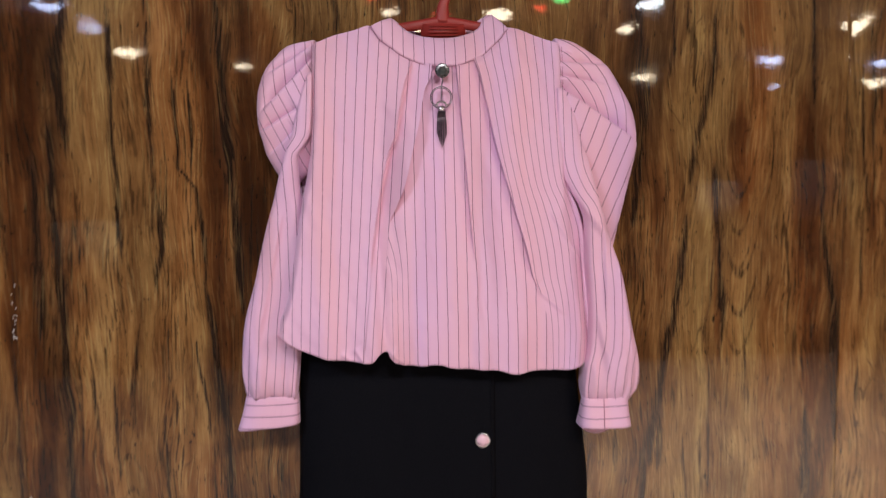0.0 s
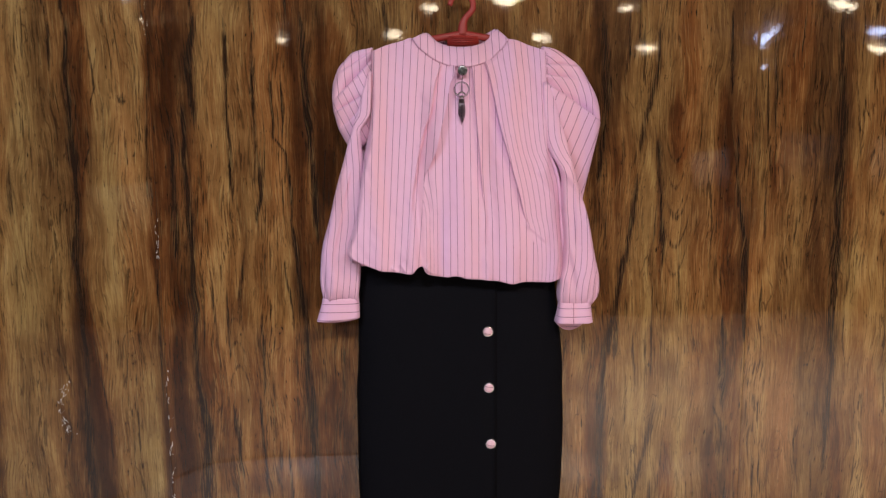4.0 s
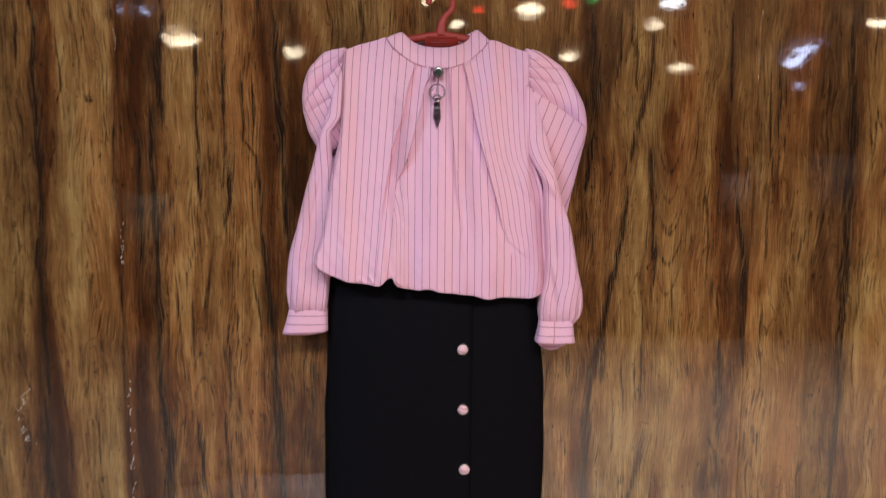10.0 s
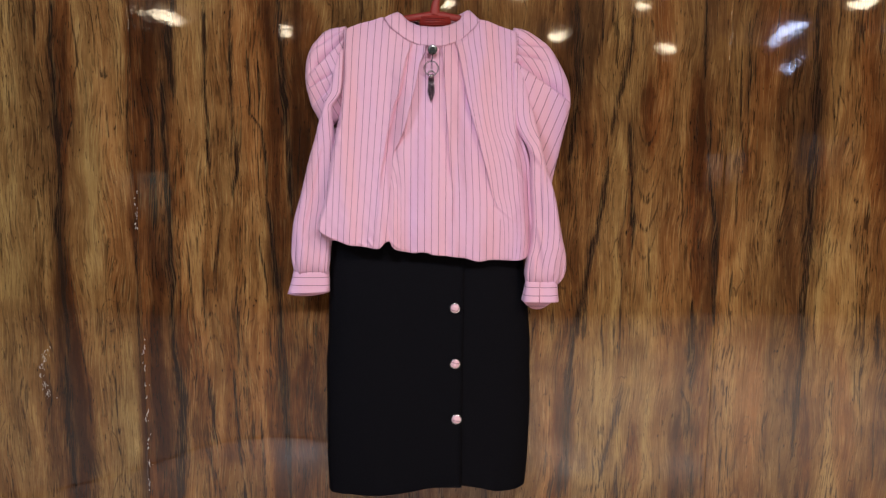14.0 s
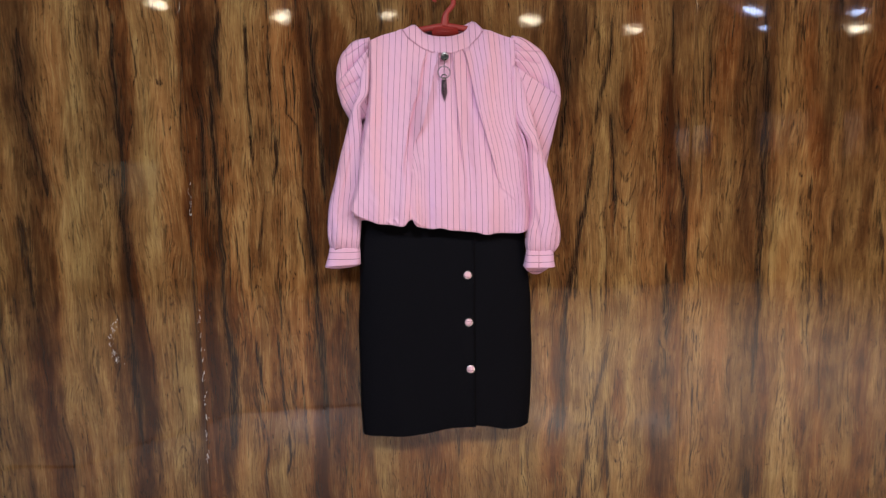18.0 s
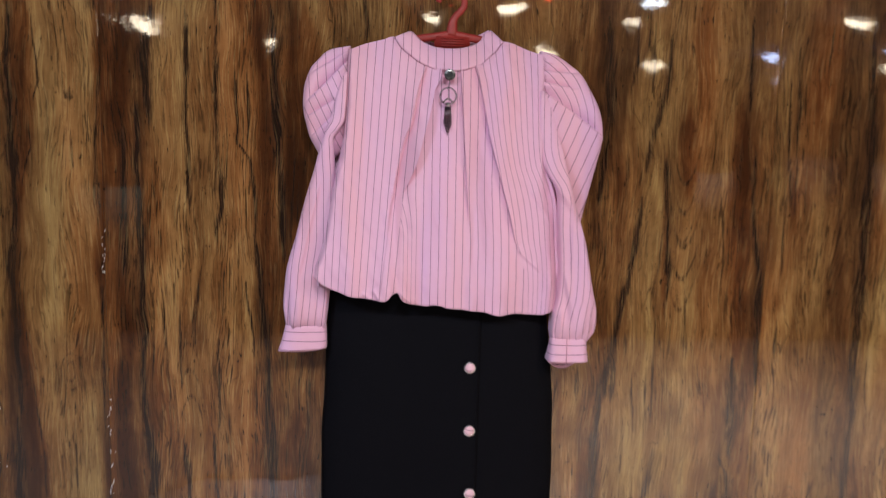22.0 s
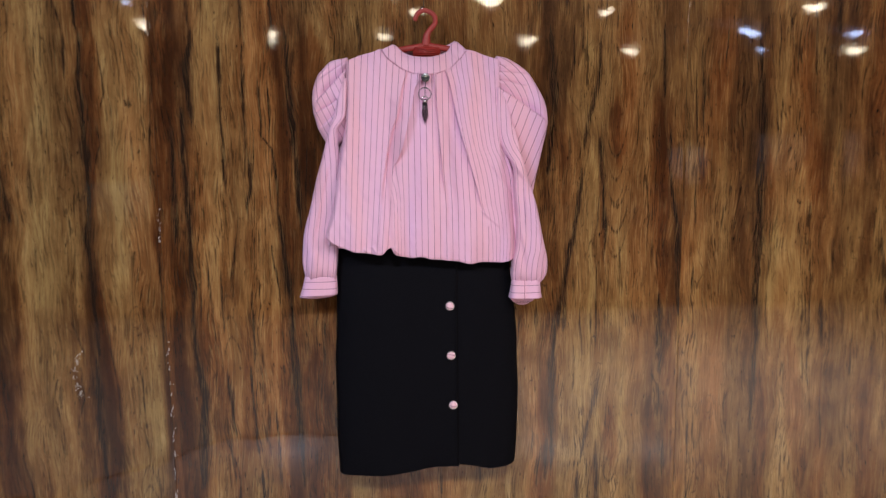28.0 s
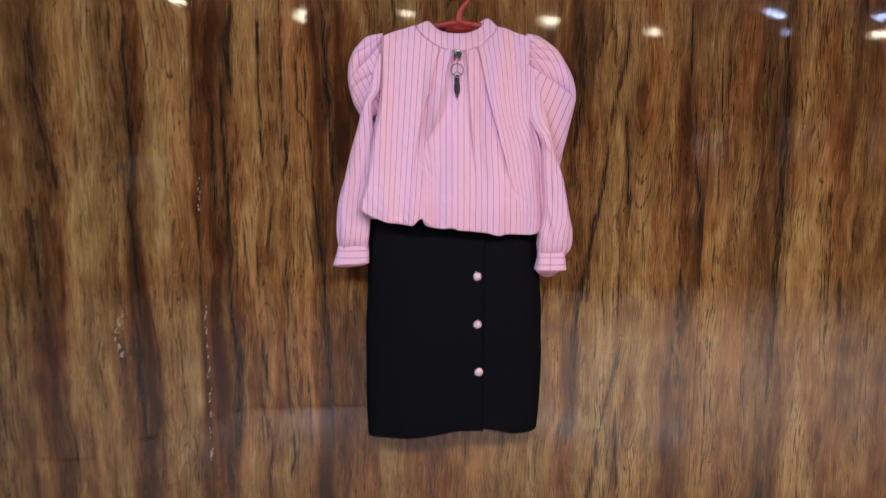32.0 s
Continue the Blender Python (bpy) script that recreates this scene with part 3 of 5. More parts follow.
# light and dark bands across the wall: x and lightness
BANDS_LEFT = [(-1.048, 0.35), (-0.997, 0.3), (-0.971, 0.15), (-0.939, 0.2), (-0.919, 0.6), (-0.854, 0.65), (-0.795, 0.5), (-0.769, 0.15), (-0.746, 0.12), (-0.726, 0.5), (-0.682, 0.68), (-0.629, 0.6), (-0.608, 0.25), (-0.586, 0.3), (-0.562, 0.14), (-0.528, 0.2), (-0.505, 0.62), (-0.467, 0.6), (-0.426, 0.42), (-0.385, 0.6), (-0.344, 0.6), (-0.317, 0.2), (-0.282, 0.25), (-0.247, 0.35), (-0.107, 0.45), (0.035, 0.45)]
BANDS_RIGHT = [(0.178, 0.47), (0.215, 0.49), (0.258, 0.62), (0.288, 0.24), (0.324, 0.45), (0.361, 0.43), (0.391, 0.65), (0.416, 0.49), (0.457, 0.62), (0.517, 0.55), (0.570, 0.22), (0.600, 0.22), (0.630, 0.62), (0.668, 0.59), (0.713, 0.45), (0.775, 0.32), (0.805, 0.17), (0.844, 0.59), (0.929, 0.65), (0.968, 0.27), (0.991, 0.49), (1.015, 0.27), (1.054, 0.45), (1.117, 0.32), (1.192, 0.43)]
band_light = spline([(-1.4, 0.4), *BANDS_LEFT, *BANDS_RIGHT, (1.4, 0.4)])
KNOTS = ((-0.655, 1.549, 0.0111), (-0.677, 1.551, 0.0033), (-0.637, 1.442, 0.0044), (-0.820, 1.217, 0.0039), (-0.812, 1.214, 0.0033), (-0.423, 1.286, 0.0039), (-0.416, 1.285, 0.0033), (-0.446, 1.351, 0.0033), (-0.659, 0.798, 0.0100), (-0.640, 0.690, 0.0033), (-0.446, 1.074, 0.0028), (-0.367, 1.074, 0.0033), (-0.463, 0.878, 0.0056), (0.559, 1.333, 0.0056), (0.515, 1.327, 0.0033), (0.503, 1.549, 0.0028), (0.757, 0.978, 0.0039), (0.751, 0.976, 0.0033), (0.930, 1.204, 0.0044), (0.903, 1.308, 0.0089), (0.515, 0.973, 0.0028), (0.507, 0.787, 0.0033), (0.266, 1.033, 0.0044), (0.427, 1.188, 0.0067))

# arched growth rings: x, z, half width, height, +1 pointing up or -1 down; and closed ovals: x, z, half axes
ARCHES = ((0.454, 1.418, 0.022, 0.055, -1), (0.458, 1.30, 0.026, 0.06, -1), (-0.454, 1.007, 0.022, 0.05, 1), (0.454, 0.671, 0.022, 0.055, -1), (-0.66, 0.60, 0.02, 0.05, 1), (1.09, 1.42, 0.02, 0.05, 1))
OVALS = ((-0.665, 1.052, 0.017, 0.034), (-0.383, 1.306, 0.012, 0.022), (-0.383, 0.559, 0.012, 0.022), (0.70, 0.80, 0.014, 0.03))


def along_line(points, z):
    """For heights z: the x of a line of points, how far down it (0 to 1), and the distance past its ends."""
    zs, xs = np.array([p[1] for p in points])[::-1], np.array([p[0] for p in points])[::-1]
    t = (zs[-1] - z) / max(zs[-1] - zs[0], 1e-3)
    return np.interp(z, zs, xs), np.clip(t, 0, 1), np.maximum(np.maximum(z - zs[-1], zs[0] - z), 0)


def repeated(streaks):
    """The print repeats along the sheet: the streaks, and their repeats above and below the part that is listed."""
    out = list(streaks)
    for points, w, k in streaks:
        for lift in (REPEAT, -REPEAT):
            line = [(a, b + lift) for a, b in points]
            if line[-1][1] > 1.70 or line[0][1] < 0.72:
                out.append((line, w, k))
    return out


# reflected haze over the right-hand streaks, put into a weaker streak colour
def paler(streaks):
    return [(points, w, 0.80 * k) for points, w, k in streaks]


def bell_wide(d):
    return np.exp(-d**4)


def wood_fields(x, z, streaks, seed):
    """The streak, tone and lightness fields of one sheet over arrays of x and z; lightness includes painted lighting.
    """
    wob = 0.010 * soft_noise(x, z, 0.12, 0.19, seed) + 0.006 * soft_noise(x, z, 0.045, 0.08, seed + 1) + 0.0015 * soft_noise(x, z, 0.012, 0.03, seed + 9)
    xs = x + wob
    dark = np.zeros_like(x)
    ragged = x + 0.0018 * soft_noise(x, z, 0.012, 0.035, seed + 14) + 0.0009 * soft_noise(x, z, 0.005, 0.014, seed + 15)
    for points, w, k in streaks:
        cx, t, over = along_line(points, z)
        wide = w * (0.45 + 0.65 * np.sqrt(np.sin(np.pi * t))) * (1 + 0.35 * soft_noise(z, 0 * z, 0.06, 1.0, seed + int(1e4 * w)))
        d = np.abs(ragged - cx) / wide
        ends = np.exp(-(over / 0.018) ** 2)
        dark = np.maximum(dark, min(1.0, 1.1 * k) * ends * np.maximum(np.exp(-(d * d) ** 1.5), (0.46 if w > 0.0025 else 0.25) * np.exp(-(d / 2.0) ** 2)))
    flame = np.zeros_like(x)
    for points, w in FLAMES:
        for lift in (0.0, REPEAT, -REPEAT):
            line = [(a, b + lift) for a, b in points]
            if lift == 0.0 or not (0.70 < line[-1][1] and line[0][1] < 1.74):
                cx, t, over = along_line(line, z)
                d = np.abs(x + 0.4 * wob - cx) / (w * (0.4 + 0.7 * np.sqrt(np.sin(np.pi * t))))
                flame = np.maximum(flame, np.exp(-(d * d) ** 2.2) * np.exp(-(over / 0.03) ** 2))
    zz = z + 0.04 * soft_noise(x, z, 0.2, 0.3, seed + 3)
    # loose dark fibres
    fib = soft_noise(xs, zz, 0.0075, 0.17, seed + 4) * 0.7 + soft_noise(xs, zz, 0.004, 0.09, seed + 5) * 0.5
    mask = np.clip(0.5 + 0.9 * soft_noise(xs, zz, 0.05, 0.35, seed + 6), 0, 1)
    dark = np.maximum(dark, np.clip((fib - 0.45) * 1.6, 0, 0.5) * mask)
    for kx, kz, r in KNOTS:
        d = np.hypot((x - kx + 0.35 * r * soft_noise(x, z, 0.006, 0.006, seed + 20)) / 0.8, z - kz + 0.4 * r * soft_noise(x, z, 0.005, 0.008, seed + 21)) / r
        dark = np.maximum(dark, 1.0 * np.exp(-d * d * 2.0) * (0.8 + 0.5 * soft_noise(x, z, 0.004, 0.006, seed + 22)))
    for ax, az, w, h, turn in ARCHES:
        f = ((x + 0.3 * wob - ax) / w) ** 2 + turn * (z - az) / h
        d = np.abs(np.mod(f + 0.5, 1) - 0.5)
        dark = np.maximum(dark, 0.42 * np.exp(-(d / 0.10) ** 2) * np.exp(-((x - ax) / (1.5 * w)) ** 4) * ((f > -0.4) & (f < 2.4)))
    for ox, oz, rx, rz in OVALS:
        d = np.hypot((x - ox + 0.2 * wob) / rx, (z - oz) / rz)
        dark = np.maximum(dark, 0.36 * np.exp(-((np.abs(np.mod(d * 2 + 0.5, 1) - 0.5)) / 0.14) ** 2) * (d < 1.2) * (d > 0.2))
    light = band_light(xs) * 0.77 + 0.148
    # wood tone and painted lighting: upper right and lower left darker, lower right lighter
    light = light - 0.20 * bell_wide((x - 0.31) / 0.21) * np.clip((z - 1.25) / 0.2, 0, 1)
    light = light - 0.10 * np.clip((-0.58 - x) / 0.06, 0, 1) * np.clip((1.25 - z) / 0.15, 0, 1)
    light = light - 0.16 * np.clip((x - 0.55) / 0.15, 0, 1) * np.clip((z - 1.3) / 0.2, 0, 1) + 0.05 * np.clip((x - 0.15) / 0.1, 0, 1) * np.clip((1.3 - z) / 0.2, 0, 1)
    light = light + 0.16 * soft_noise(xs, zz, 0.03, 0.28, seed + 10) + 0.12 * soft_noise(xs, zz, 0.012, 0.2, seed + 11) + 0.06 * soft_noise(xs, zz, 0.005, 0.06, seed + 12) + 0.12 * soft_noise(xs, zz, 0.02, 0.05, seed + 13)
    tone = 0.42 + 0.55 * soft_noise(xs, zz, 0.07, 0.4, seed + 7) + 0.4 * soft_noise(xs, zz, 0.03, 0.2, seed + 8) + 0.5 * np.clip(0.35 - light, 0, 0.3)
    light, tone = light - 0.20 * flame, tone + 0.65 * flame
    return np.clip(dark, 0, 1), np.clip(tone, 0, 1), np.clip(light, 0, 1)


def unevenness(x, z, x0):
    """The thin sheets do not lie quite flat: shallow troughs, a soft ridge, and an edge that lifts at the joint."""
    smooth = lambda t: np.clip(t, 0, 1) ** 2 * (3 - 2 * np.clip(t, 0, 1))
    high = smooth((z - 1.48) / 0.12)
    left = smooth((x + 0.80) / 0.1) * smooth((-0.22 - x) / 0.1)
    right = (x > JOINTS[1]) * smooth((1.0 - x) / 0.2)
    along, across = 0.5 * x + 0.866 * z, 0.866 * x - 0.5 * z
    y = 0.0002 * left * np.exp(-((z - 1.685) / 0.06) ** 2) + 0.0006 * right * np.exp(-((along - 1.766) / 0.07) ** 2) - 0.0007 * np.exp(-((x + 0.315) / 0.06) ** 2) * high
    y = y + (0.00003 * right + 0.00005 * left) * high * soft_noise(along, across, 0.03, 0.06, 140)
    if abs(x0 - JOINTS[0]) < 0.01:
        y = y - 0.0012 * np.exp(-(x - x0) / 0.05) * high
    return y


def wood_sheet(wall, x0, x1, z0, z1, streaks, seed, step=0.0018, rise=0.004):
    nx, nz = max(3, int((x1 - x0) / step)), max(3, int((z1 - z0) / rise))
    x, z = np.meshgrid(np.linspace(x0, x1, nx), np.linspace(z0, z1, nz))
    pts = np.stack([x, np.zeros_like(x), z], -1)
    edge = np.minimum(x - x0, x1 - x)
    pts[..., 1] = 0.0005 * np.clip(1 - edge / 0.002, 0, 1) ** 2 + unevenness(x, z, x0)
    ob = sheet("panel", pts, np.stack([x, z], -1), WOOD, wall)
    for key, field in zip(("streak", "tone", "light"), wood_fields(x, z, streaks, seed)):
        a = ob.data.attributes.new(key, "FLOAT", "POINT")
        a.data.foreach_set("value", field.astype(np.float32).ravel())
    return ob


def display_wall():
    wall = tagged(part("wall_display", box_bm(-SIDE, SIDE, 0.006, 0.2, 0, CEIL), DARKGAP),
                  "glossy brown wood-grain laminate wall in tall sheets", "wall", kind="structure")
    g = 0.00035
    low, high, ends = 0.36, 1.86, (-1.25, 1.42)
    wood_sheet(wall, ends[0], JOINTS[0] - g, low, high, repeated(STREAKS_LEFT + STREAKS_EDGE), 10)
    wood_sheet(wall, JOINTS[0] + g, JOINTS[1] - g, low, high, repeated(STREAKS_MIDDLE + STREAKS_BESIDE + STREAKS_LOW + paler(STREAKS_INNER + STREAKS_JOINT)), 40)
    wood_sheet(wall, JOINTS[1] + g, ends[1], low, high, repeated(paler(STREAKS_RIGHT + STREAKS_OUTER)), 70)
    # the rest of the wall, out of view, in coarser pieces
    for a, c in ((-SIDE, ends[0]), (ends[1], SIDE)):
        wood_sheet(wall, a, c, 0.0, CEIL, [], 90, 0.02, 0.05)
    wood_sheet(wall, *ends, 0.0, low, [], 110, 0.01, 0.03)
    wood_sheet(wall, *ends, high, CEIL, [], 130, 0.01, 0.03)


display_wall()

# ---- the blouse ----
STRIPE = 0.0135

left_edge = spline([(1.17, -0.210), (1.242, -0.211), (1.250, -0.216), (1.264, -0.215), (1.278, -0.210), (1.302, -0.203), (1.326, -0.199), (1.366, -0.193), (1.414, -0.185), (1.459, -0.174), (1.502, -0.169), (1.544, -0.166), (1.67, -0.166)])
right_edge = spline([(1.17, 0.199), (1.201, 0.207), (1.246, 0.212), (1.310, 0.212), (1.374, 0.208), (1.413, 0.195), (1.446, 0.177), (1.490, 0.172), (1.567, 0.172), (1.67, 0.173)])
turn_right = spline([(1.17, 0.190), (1.215, 0.193), (1.254, 0.189), (1.284, 0.183), (1.310, 0.180), (1.359, 0.173), (1.391, 0.170), (1.440, 0.167), (1.564, 0.167), (1.67, 0.168)])
fold_left = spline([(1.17, -0.077), (1.233, -0.077), (1.314, -0.076), (1.361, -0.074), (1.396, -0.069), (1.417, -0.060), (1.443, -0.049), (1.488, -0.038), (1.523, -0.029), (1.565, -0.021), (1.591, -0.011), (1.66, -0.006)])
fold_mid = spline([(1.17, 0.049), (1.263, 0.046), (1.370, 0.039), (1.425, 0.035), (1.507, 0.029), (1.592, 0.023), (1.66, 0.020)])
fold_right = spline([(1.17, 0.150), (1.258, 0.141), (1.292, 0.133), (1.317, 0.122), (1.356, 0.113), (1.399, 0.101), (1.431, 0.092), (1.464, 0.082), (1.507, 0.071), (1.546, 0.063), (1.586, 0.054), (1.609, 0.047), (1.66, 0.040)])
valley = spline([(1.17, -0.112), (1.349, -0.093), (1.384, -0.090), (1.424, -0.084), (1.449, -0.079), (1.488, -0.069), (1.508, -0.061), (1.546, -0.054), (1.574, -0.048), (1.606, -0.037), (1.66, -0.028)])
hem = spline([(-0.216, 1.251), (-0.208, 1.243), (-0.184, 1.231), (-0.168, 1.225), (-0.154, 1.220), (-0.129, 1.2175), (-0.099, 1.2135), (-0.093, 1.217), (-0.086, 1.225), (-0.077, 1.228), (-0.072, 1.218), (-0.065, 1.2115), (-0.051, 1.208), (-0.028, 1.204), (-0.016, 1.206), (-0.003, 1.2045), (0.005, 1.201), (0.038, 1.198), (0.069, 1.194), (0.098, 1.187), (0.122, 1.1895), (0.150, 1.188), (0.173, 1.187), (0.185, 1.189), (0.207, 1.195)])
top = spline([(-0.166, 1.629), (-0.133, 1.642), (-0.109, 1.649), (-0.091, 1.655), (-0.079, 1.639), (-0.063, 1.626), (-0.048, 1.615), (-0.032, 1.608), (-0.017, 1.604), (0.004, 1.6025), (0.024, 1.604), (0.040, 1.609), (0.057, 1.616), (0.071, 1.629), (0.085, 1.642), (0.097, 1.656), (0.107, 1.655), (0.135, 1.645), (0.173, 1.634)])
front = spline([(1.17, -0.121), (1.24, -0.122), (1.30, -0.116), (1.40, -0.106), (1.50, -0.098), (1.60, -0.086), (1.64, -0.072), (1.68, -0.050)])


def bell(d):
    return np.exp(-d * d)


def chest(x, z):
    """Depth of the blouse's front before the pleats."""
    w = np.clip(np.abs(x + 0.005) / 0.215, 0, 1)
    y = front(z) + 0.10 * x + 0.022 * w**3
    y = y + 0.0095 * soft_noise(x, z, 0.042, 0.24, 3) * np.clip((1.62 - z) / 0.12, 0, 1)
    y = y + 0.0016 * soft_noise(x, z, 0.02, 0.07, 4)
    low = np.clip((1.29 - z) / 0.08, 0, 1)
    return y + low * 0.0045 * soft_noise(x, z, 0.017, 0.2, 5) + 0.0012 * soft_noise(x + z * 0.4, z, 0.012, 0.028, 6)


def step_up(t):
    t = np.clip(t, 0, 1)
    return t * t * (3 - 2 * t)


def pleated_front(blouse):
    """The whole front as one cloth: flat flaps that overlap at three pleats and vanish towards the hem."""
    knots = (left_edge, valley, fold_left, fold_mid, fold_right, right_edge)
    counts = (70, 46, 70, 46, 84)
    rows, roll = 190, 9
    v = np.linspace(0, 1, rows)[:, None]
    columns = [(i, s) for i, n in enumerate(counts) for s in np.linspace(0, 1, n)]
    seg = np.array([c[0] for c in columns])[None, :]
    s = np.array([c[1] for c in columns])[None, :]
    keep = {2: (1.37, 0.09), 3: (1.335, 0.05), 4: (1.29, 0.06)}

    def hold(z, k):
        """How much of pleat k is left at height z."""
        end, long = keep[k]
        return step_up((z - end) / long)

    z = 1.66 - v * 0.46 + 0 * s
    for _ in range(6):
        ks = [k(z) for k in knots]
        lo = np.choose(seg + 0 * z.astype(int), ks[:-1])
        hi = np.choose(seg + 0 * z.astype(int), ks[1:])
        gap = 0.00018
        lo = lo + gap * (seg >= 2)
        hi = hi - gap * ((seg >= 1) & (seg <= 3))
        x = lo + (hi - lo) * s
        z = top(x) + (hem(x) + 0.0022 - top(x)) * v
    rise = np.clip((top(x) - z) / 0.014 + 0.25, 0, 1)
    kl, km, kr = fold_left(z), fold_mid(z), fold_right(z)
    y = chest(x, z)
    # left flap with its sharp inner fold
    d = x - valley(z)
    fold_in = step_up((1.625 - z) / 0.05) * step_up((z - 1.35) / 0.07)
    inner = np.where(d < 0, -0.004 * np.exp(np.minimum(d, 0) / 0.025), -0.004 * np.exp(-np.maximum(d, 0) / 0.0016) + 0.012 * np.exp(-np.maximum(d, 0) / 0.016) * (1 - np.exp(-np.maximum(d, 0) / 0.0013)))
    left = -0.010 * np.exp(-np.maximum(kl - x, 0) / 0.02) * hold(z, 2)
    y = y + np.where(seg <= 1, inner * fold_in + left, 0) * rise
    # recessed centre
    c = np.clip((x - kl) / np.maximum(km - kl, 1e-4), 0, 1)
    y = y + np.where(seg == 2, 0.0105 * (1 - 0.7 * step_up(c * 1.1)) * hold(z, 2) + 0.003 * np.exp(-np.maximum(km - x, 0) / 0.012) * hold(z, 3), 0) * rise
    # strip beside it, tucked under the right flap
    c = np.clip((x - km) / np.maximum(kr - km, 1e-4), 0, 1)
    y = y + np.where(seg == 3, (-0.0055 * np.exp(-np.maximum(x - km, 0) / 0.014)) * hold(z, 3) + 0.0035 * step_up(c) * hold(z, 4), 0) * rise
    y = y + np.where(seg == 4, (-0.0085 * np.exp(-np.maximum(x - kr, 0) / 0.028)) * hold(z, 4), 0) * rise
    # the sides turn back, the right one in a deep shaded fold beside the sleeve
    turn = np.clip((x - turn_right(z)) / np.maximum(right_edge(z) - turn_right(z), 1e-3), 0, 1)
    deep = step_up((1.52 - z) / 0.10) * step_up((z - 1.20) / 0.05)
    y = y + (0.006 + 0.020 * deep) * turn**1.3 - 0.008 * deep * bell((turn - 0.74) / 0.12)
    y = y + 0.008 * np.clip((left_edge(z) + 0.008 - x) / 0.008, 0, 1) ** 2
    # gathers that run from the pinched ends down to the hem
    low = step_up((1.42 - z) / 0.06)
    for x0, x1, deep, wide in ((-0.089, -0.078, 0.0050, 0.008), (-0.066, -0.058, 0.0022, 0.006), (0.047, 0.056, 0.0016, 0.006)):
        at = x0 + (x1 - x0) * (1.40 - z) / 0.2
        y = y + deep * low * bell((x - at) / wide) - 0.5 * deep * low * bell((x - at - 2.2 * wide) / (1.3 * wide))
    for a, b, h, w in (((0.046, 1.322), (0.040, 1.262), 0.002, 0.012), ((0.127, 1.300), (0.170, 1.262), 0.0026, 0.014),
                       ((-0.118, 1.232), (-0.104, 1.210), 0.0035, 0.006), ((-0.135, 1.226), (-0.112, 1.208), 0.003, 0.006), ((-0.072, 1.226), (-0.050, 1.207), 0.004, 0.008),
                       ((-0.088, 1.400), (-0.098, 1.330), 0.003, 0.012), ((0.150, 1.40), (0.195, 1.33), 0.002, 0.012)):
        y = y - crease(x, z, a, b, 1.25 * h, w, 0.004)
    q = np.linspace(0, 1, roll)[1:, None] * 2.7
    rr = 0.0022
    x2, z2, y2 = np.repeat(x[-1:], roll - 1, 0), z[-1:] - rr * np.sin(q), y[-1:] + rr * 2.2 * (1 - np.cos(q))
    grow = lambda k: np.vstack([k, np.repeat(k[-1:], roll - 1, 0)])
    x, y, z = np.vstack([x, x2]), np.vstack([y, y2]), np.vstack([z, z2])
    gl, gr = -0.188 + 0.033 * (z - 1.19), -0.056 + 0.098 * (z - 1.19)
    u_left = (x - gl) / (gr - gl) * 11.7 + 0.1
    u_mid = (x + 0.10) / 0.0135 + 0.3 + 2.0 * (step_up((x + 0.080) / 0.04) - 1) * step_up((1.40 - z) / 0.08)
    hl, hr = fold_right(z) * 0.72 + 0.03, right_edge(z) * 0.9 + 0.02
    u_right = (x - hl) / (hr - hl) * 9.2 + 0.25
    u_strip = u_mid + 0.35 * (1 - grow(step_up((1.42 - z[:rows]) / 0.12)))
    sg = np.repeat(seg, len(z), 0)
    u = np.where(sg <= 1, u_left, np.where(sg == 2, u_mid, np.where(sg == 3, u_strip, u_right)))
    uv = np.stack([u, np.repeat(np.concatenate([v[:, 0] * 34, 34 + q[:, 0]])[:, None], u.shape[1], 1)], -1)
    last = np.array([i + 1 < len(columns) and columns[i + 1][0] != columns[i][0] for i in range(len(columns))])
    first = np.roll(last, 1)
    which = np.where(last, seg[0] + 1, np.where(first, seg[0], 0))
    live = sum(np.where(which[None, :] == k, hold(z, k), 0) for k in (2, 3, 4))
    live = live + np.where((which == 1)[None, :], grow(fold_in), 0)
    return sheet("front_panel", np.stack(np.broadcast_arrays(x, y, z), -1), uv, COTTON, blouse, sharp=live > 0.03)


def crease(x, z, a, c, high, wide, fall=0.0016):
    """A fold whose lip runs from a to c: the cloth above it comes forward and drops off sharply below."""
    ax, az, cx, cz = *a, *c
    lx, lz = cx - ax, cz - az
    n = math.hypot(lx, lz)
    t = ((x - ax) * lx + (z - az) * lz) / (n * n)
    d = ((x - ax) * -lz + (z - az) * lx) / n * (1 if lx > 0 else -1)
    ends = np.clip((t + 0.08) / 0.12, 0, 1) * np.clip((1.12 - t) / 0.35, 0, 1)
    lip = np.where(d > 0, np.exp(-d / wide), 0) + np.where(d <= 0, np.exp(d / fall), 0)
    dip = np.where(d <= 0, -0.35 * np.exp(d / (wide * 0.8)) * (1 - np.exp(d / 0.0016)), 0)
    return 1.05 * high * ends * (lip + dip)


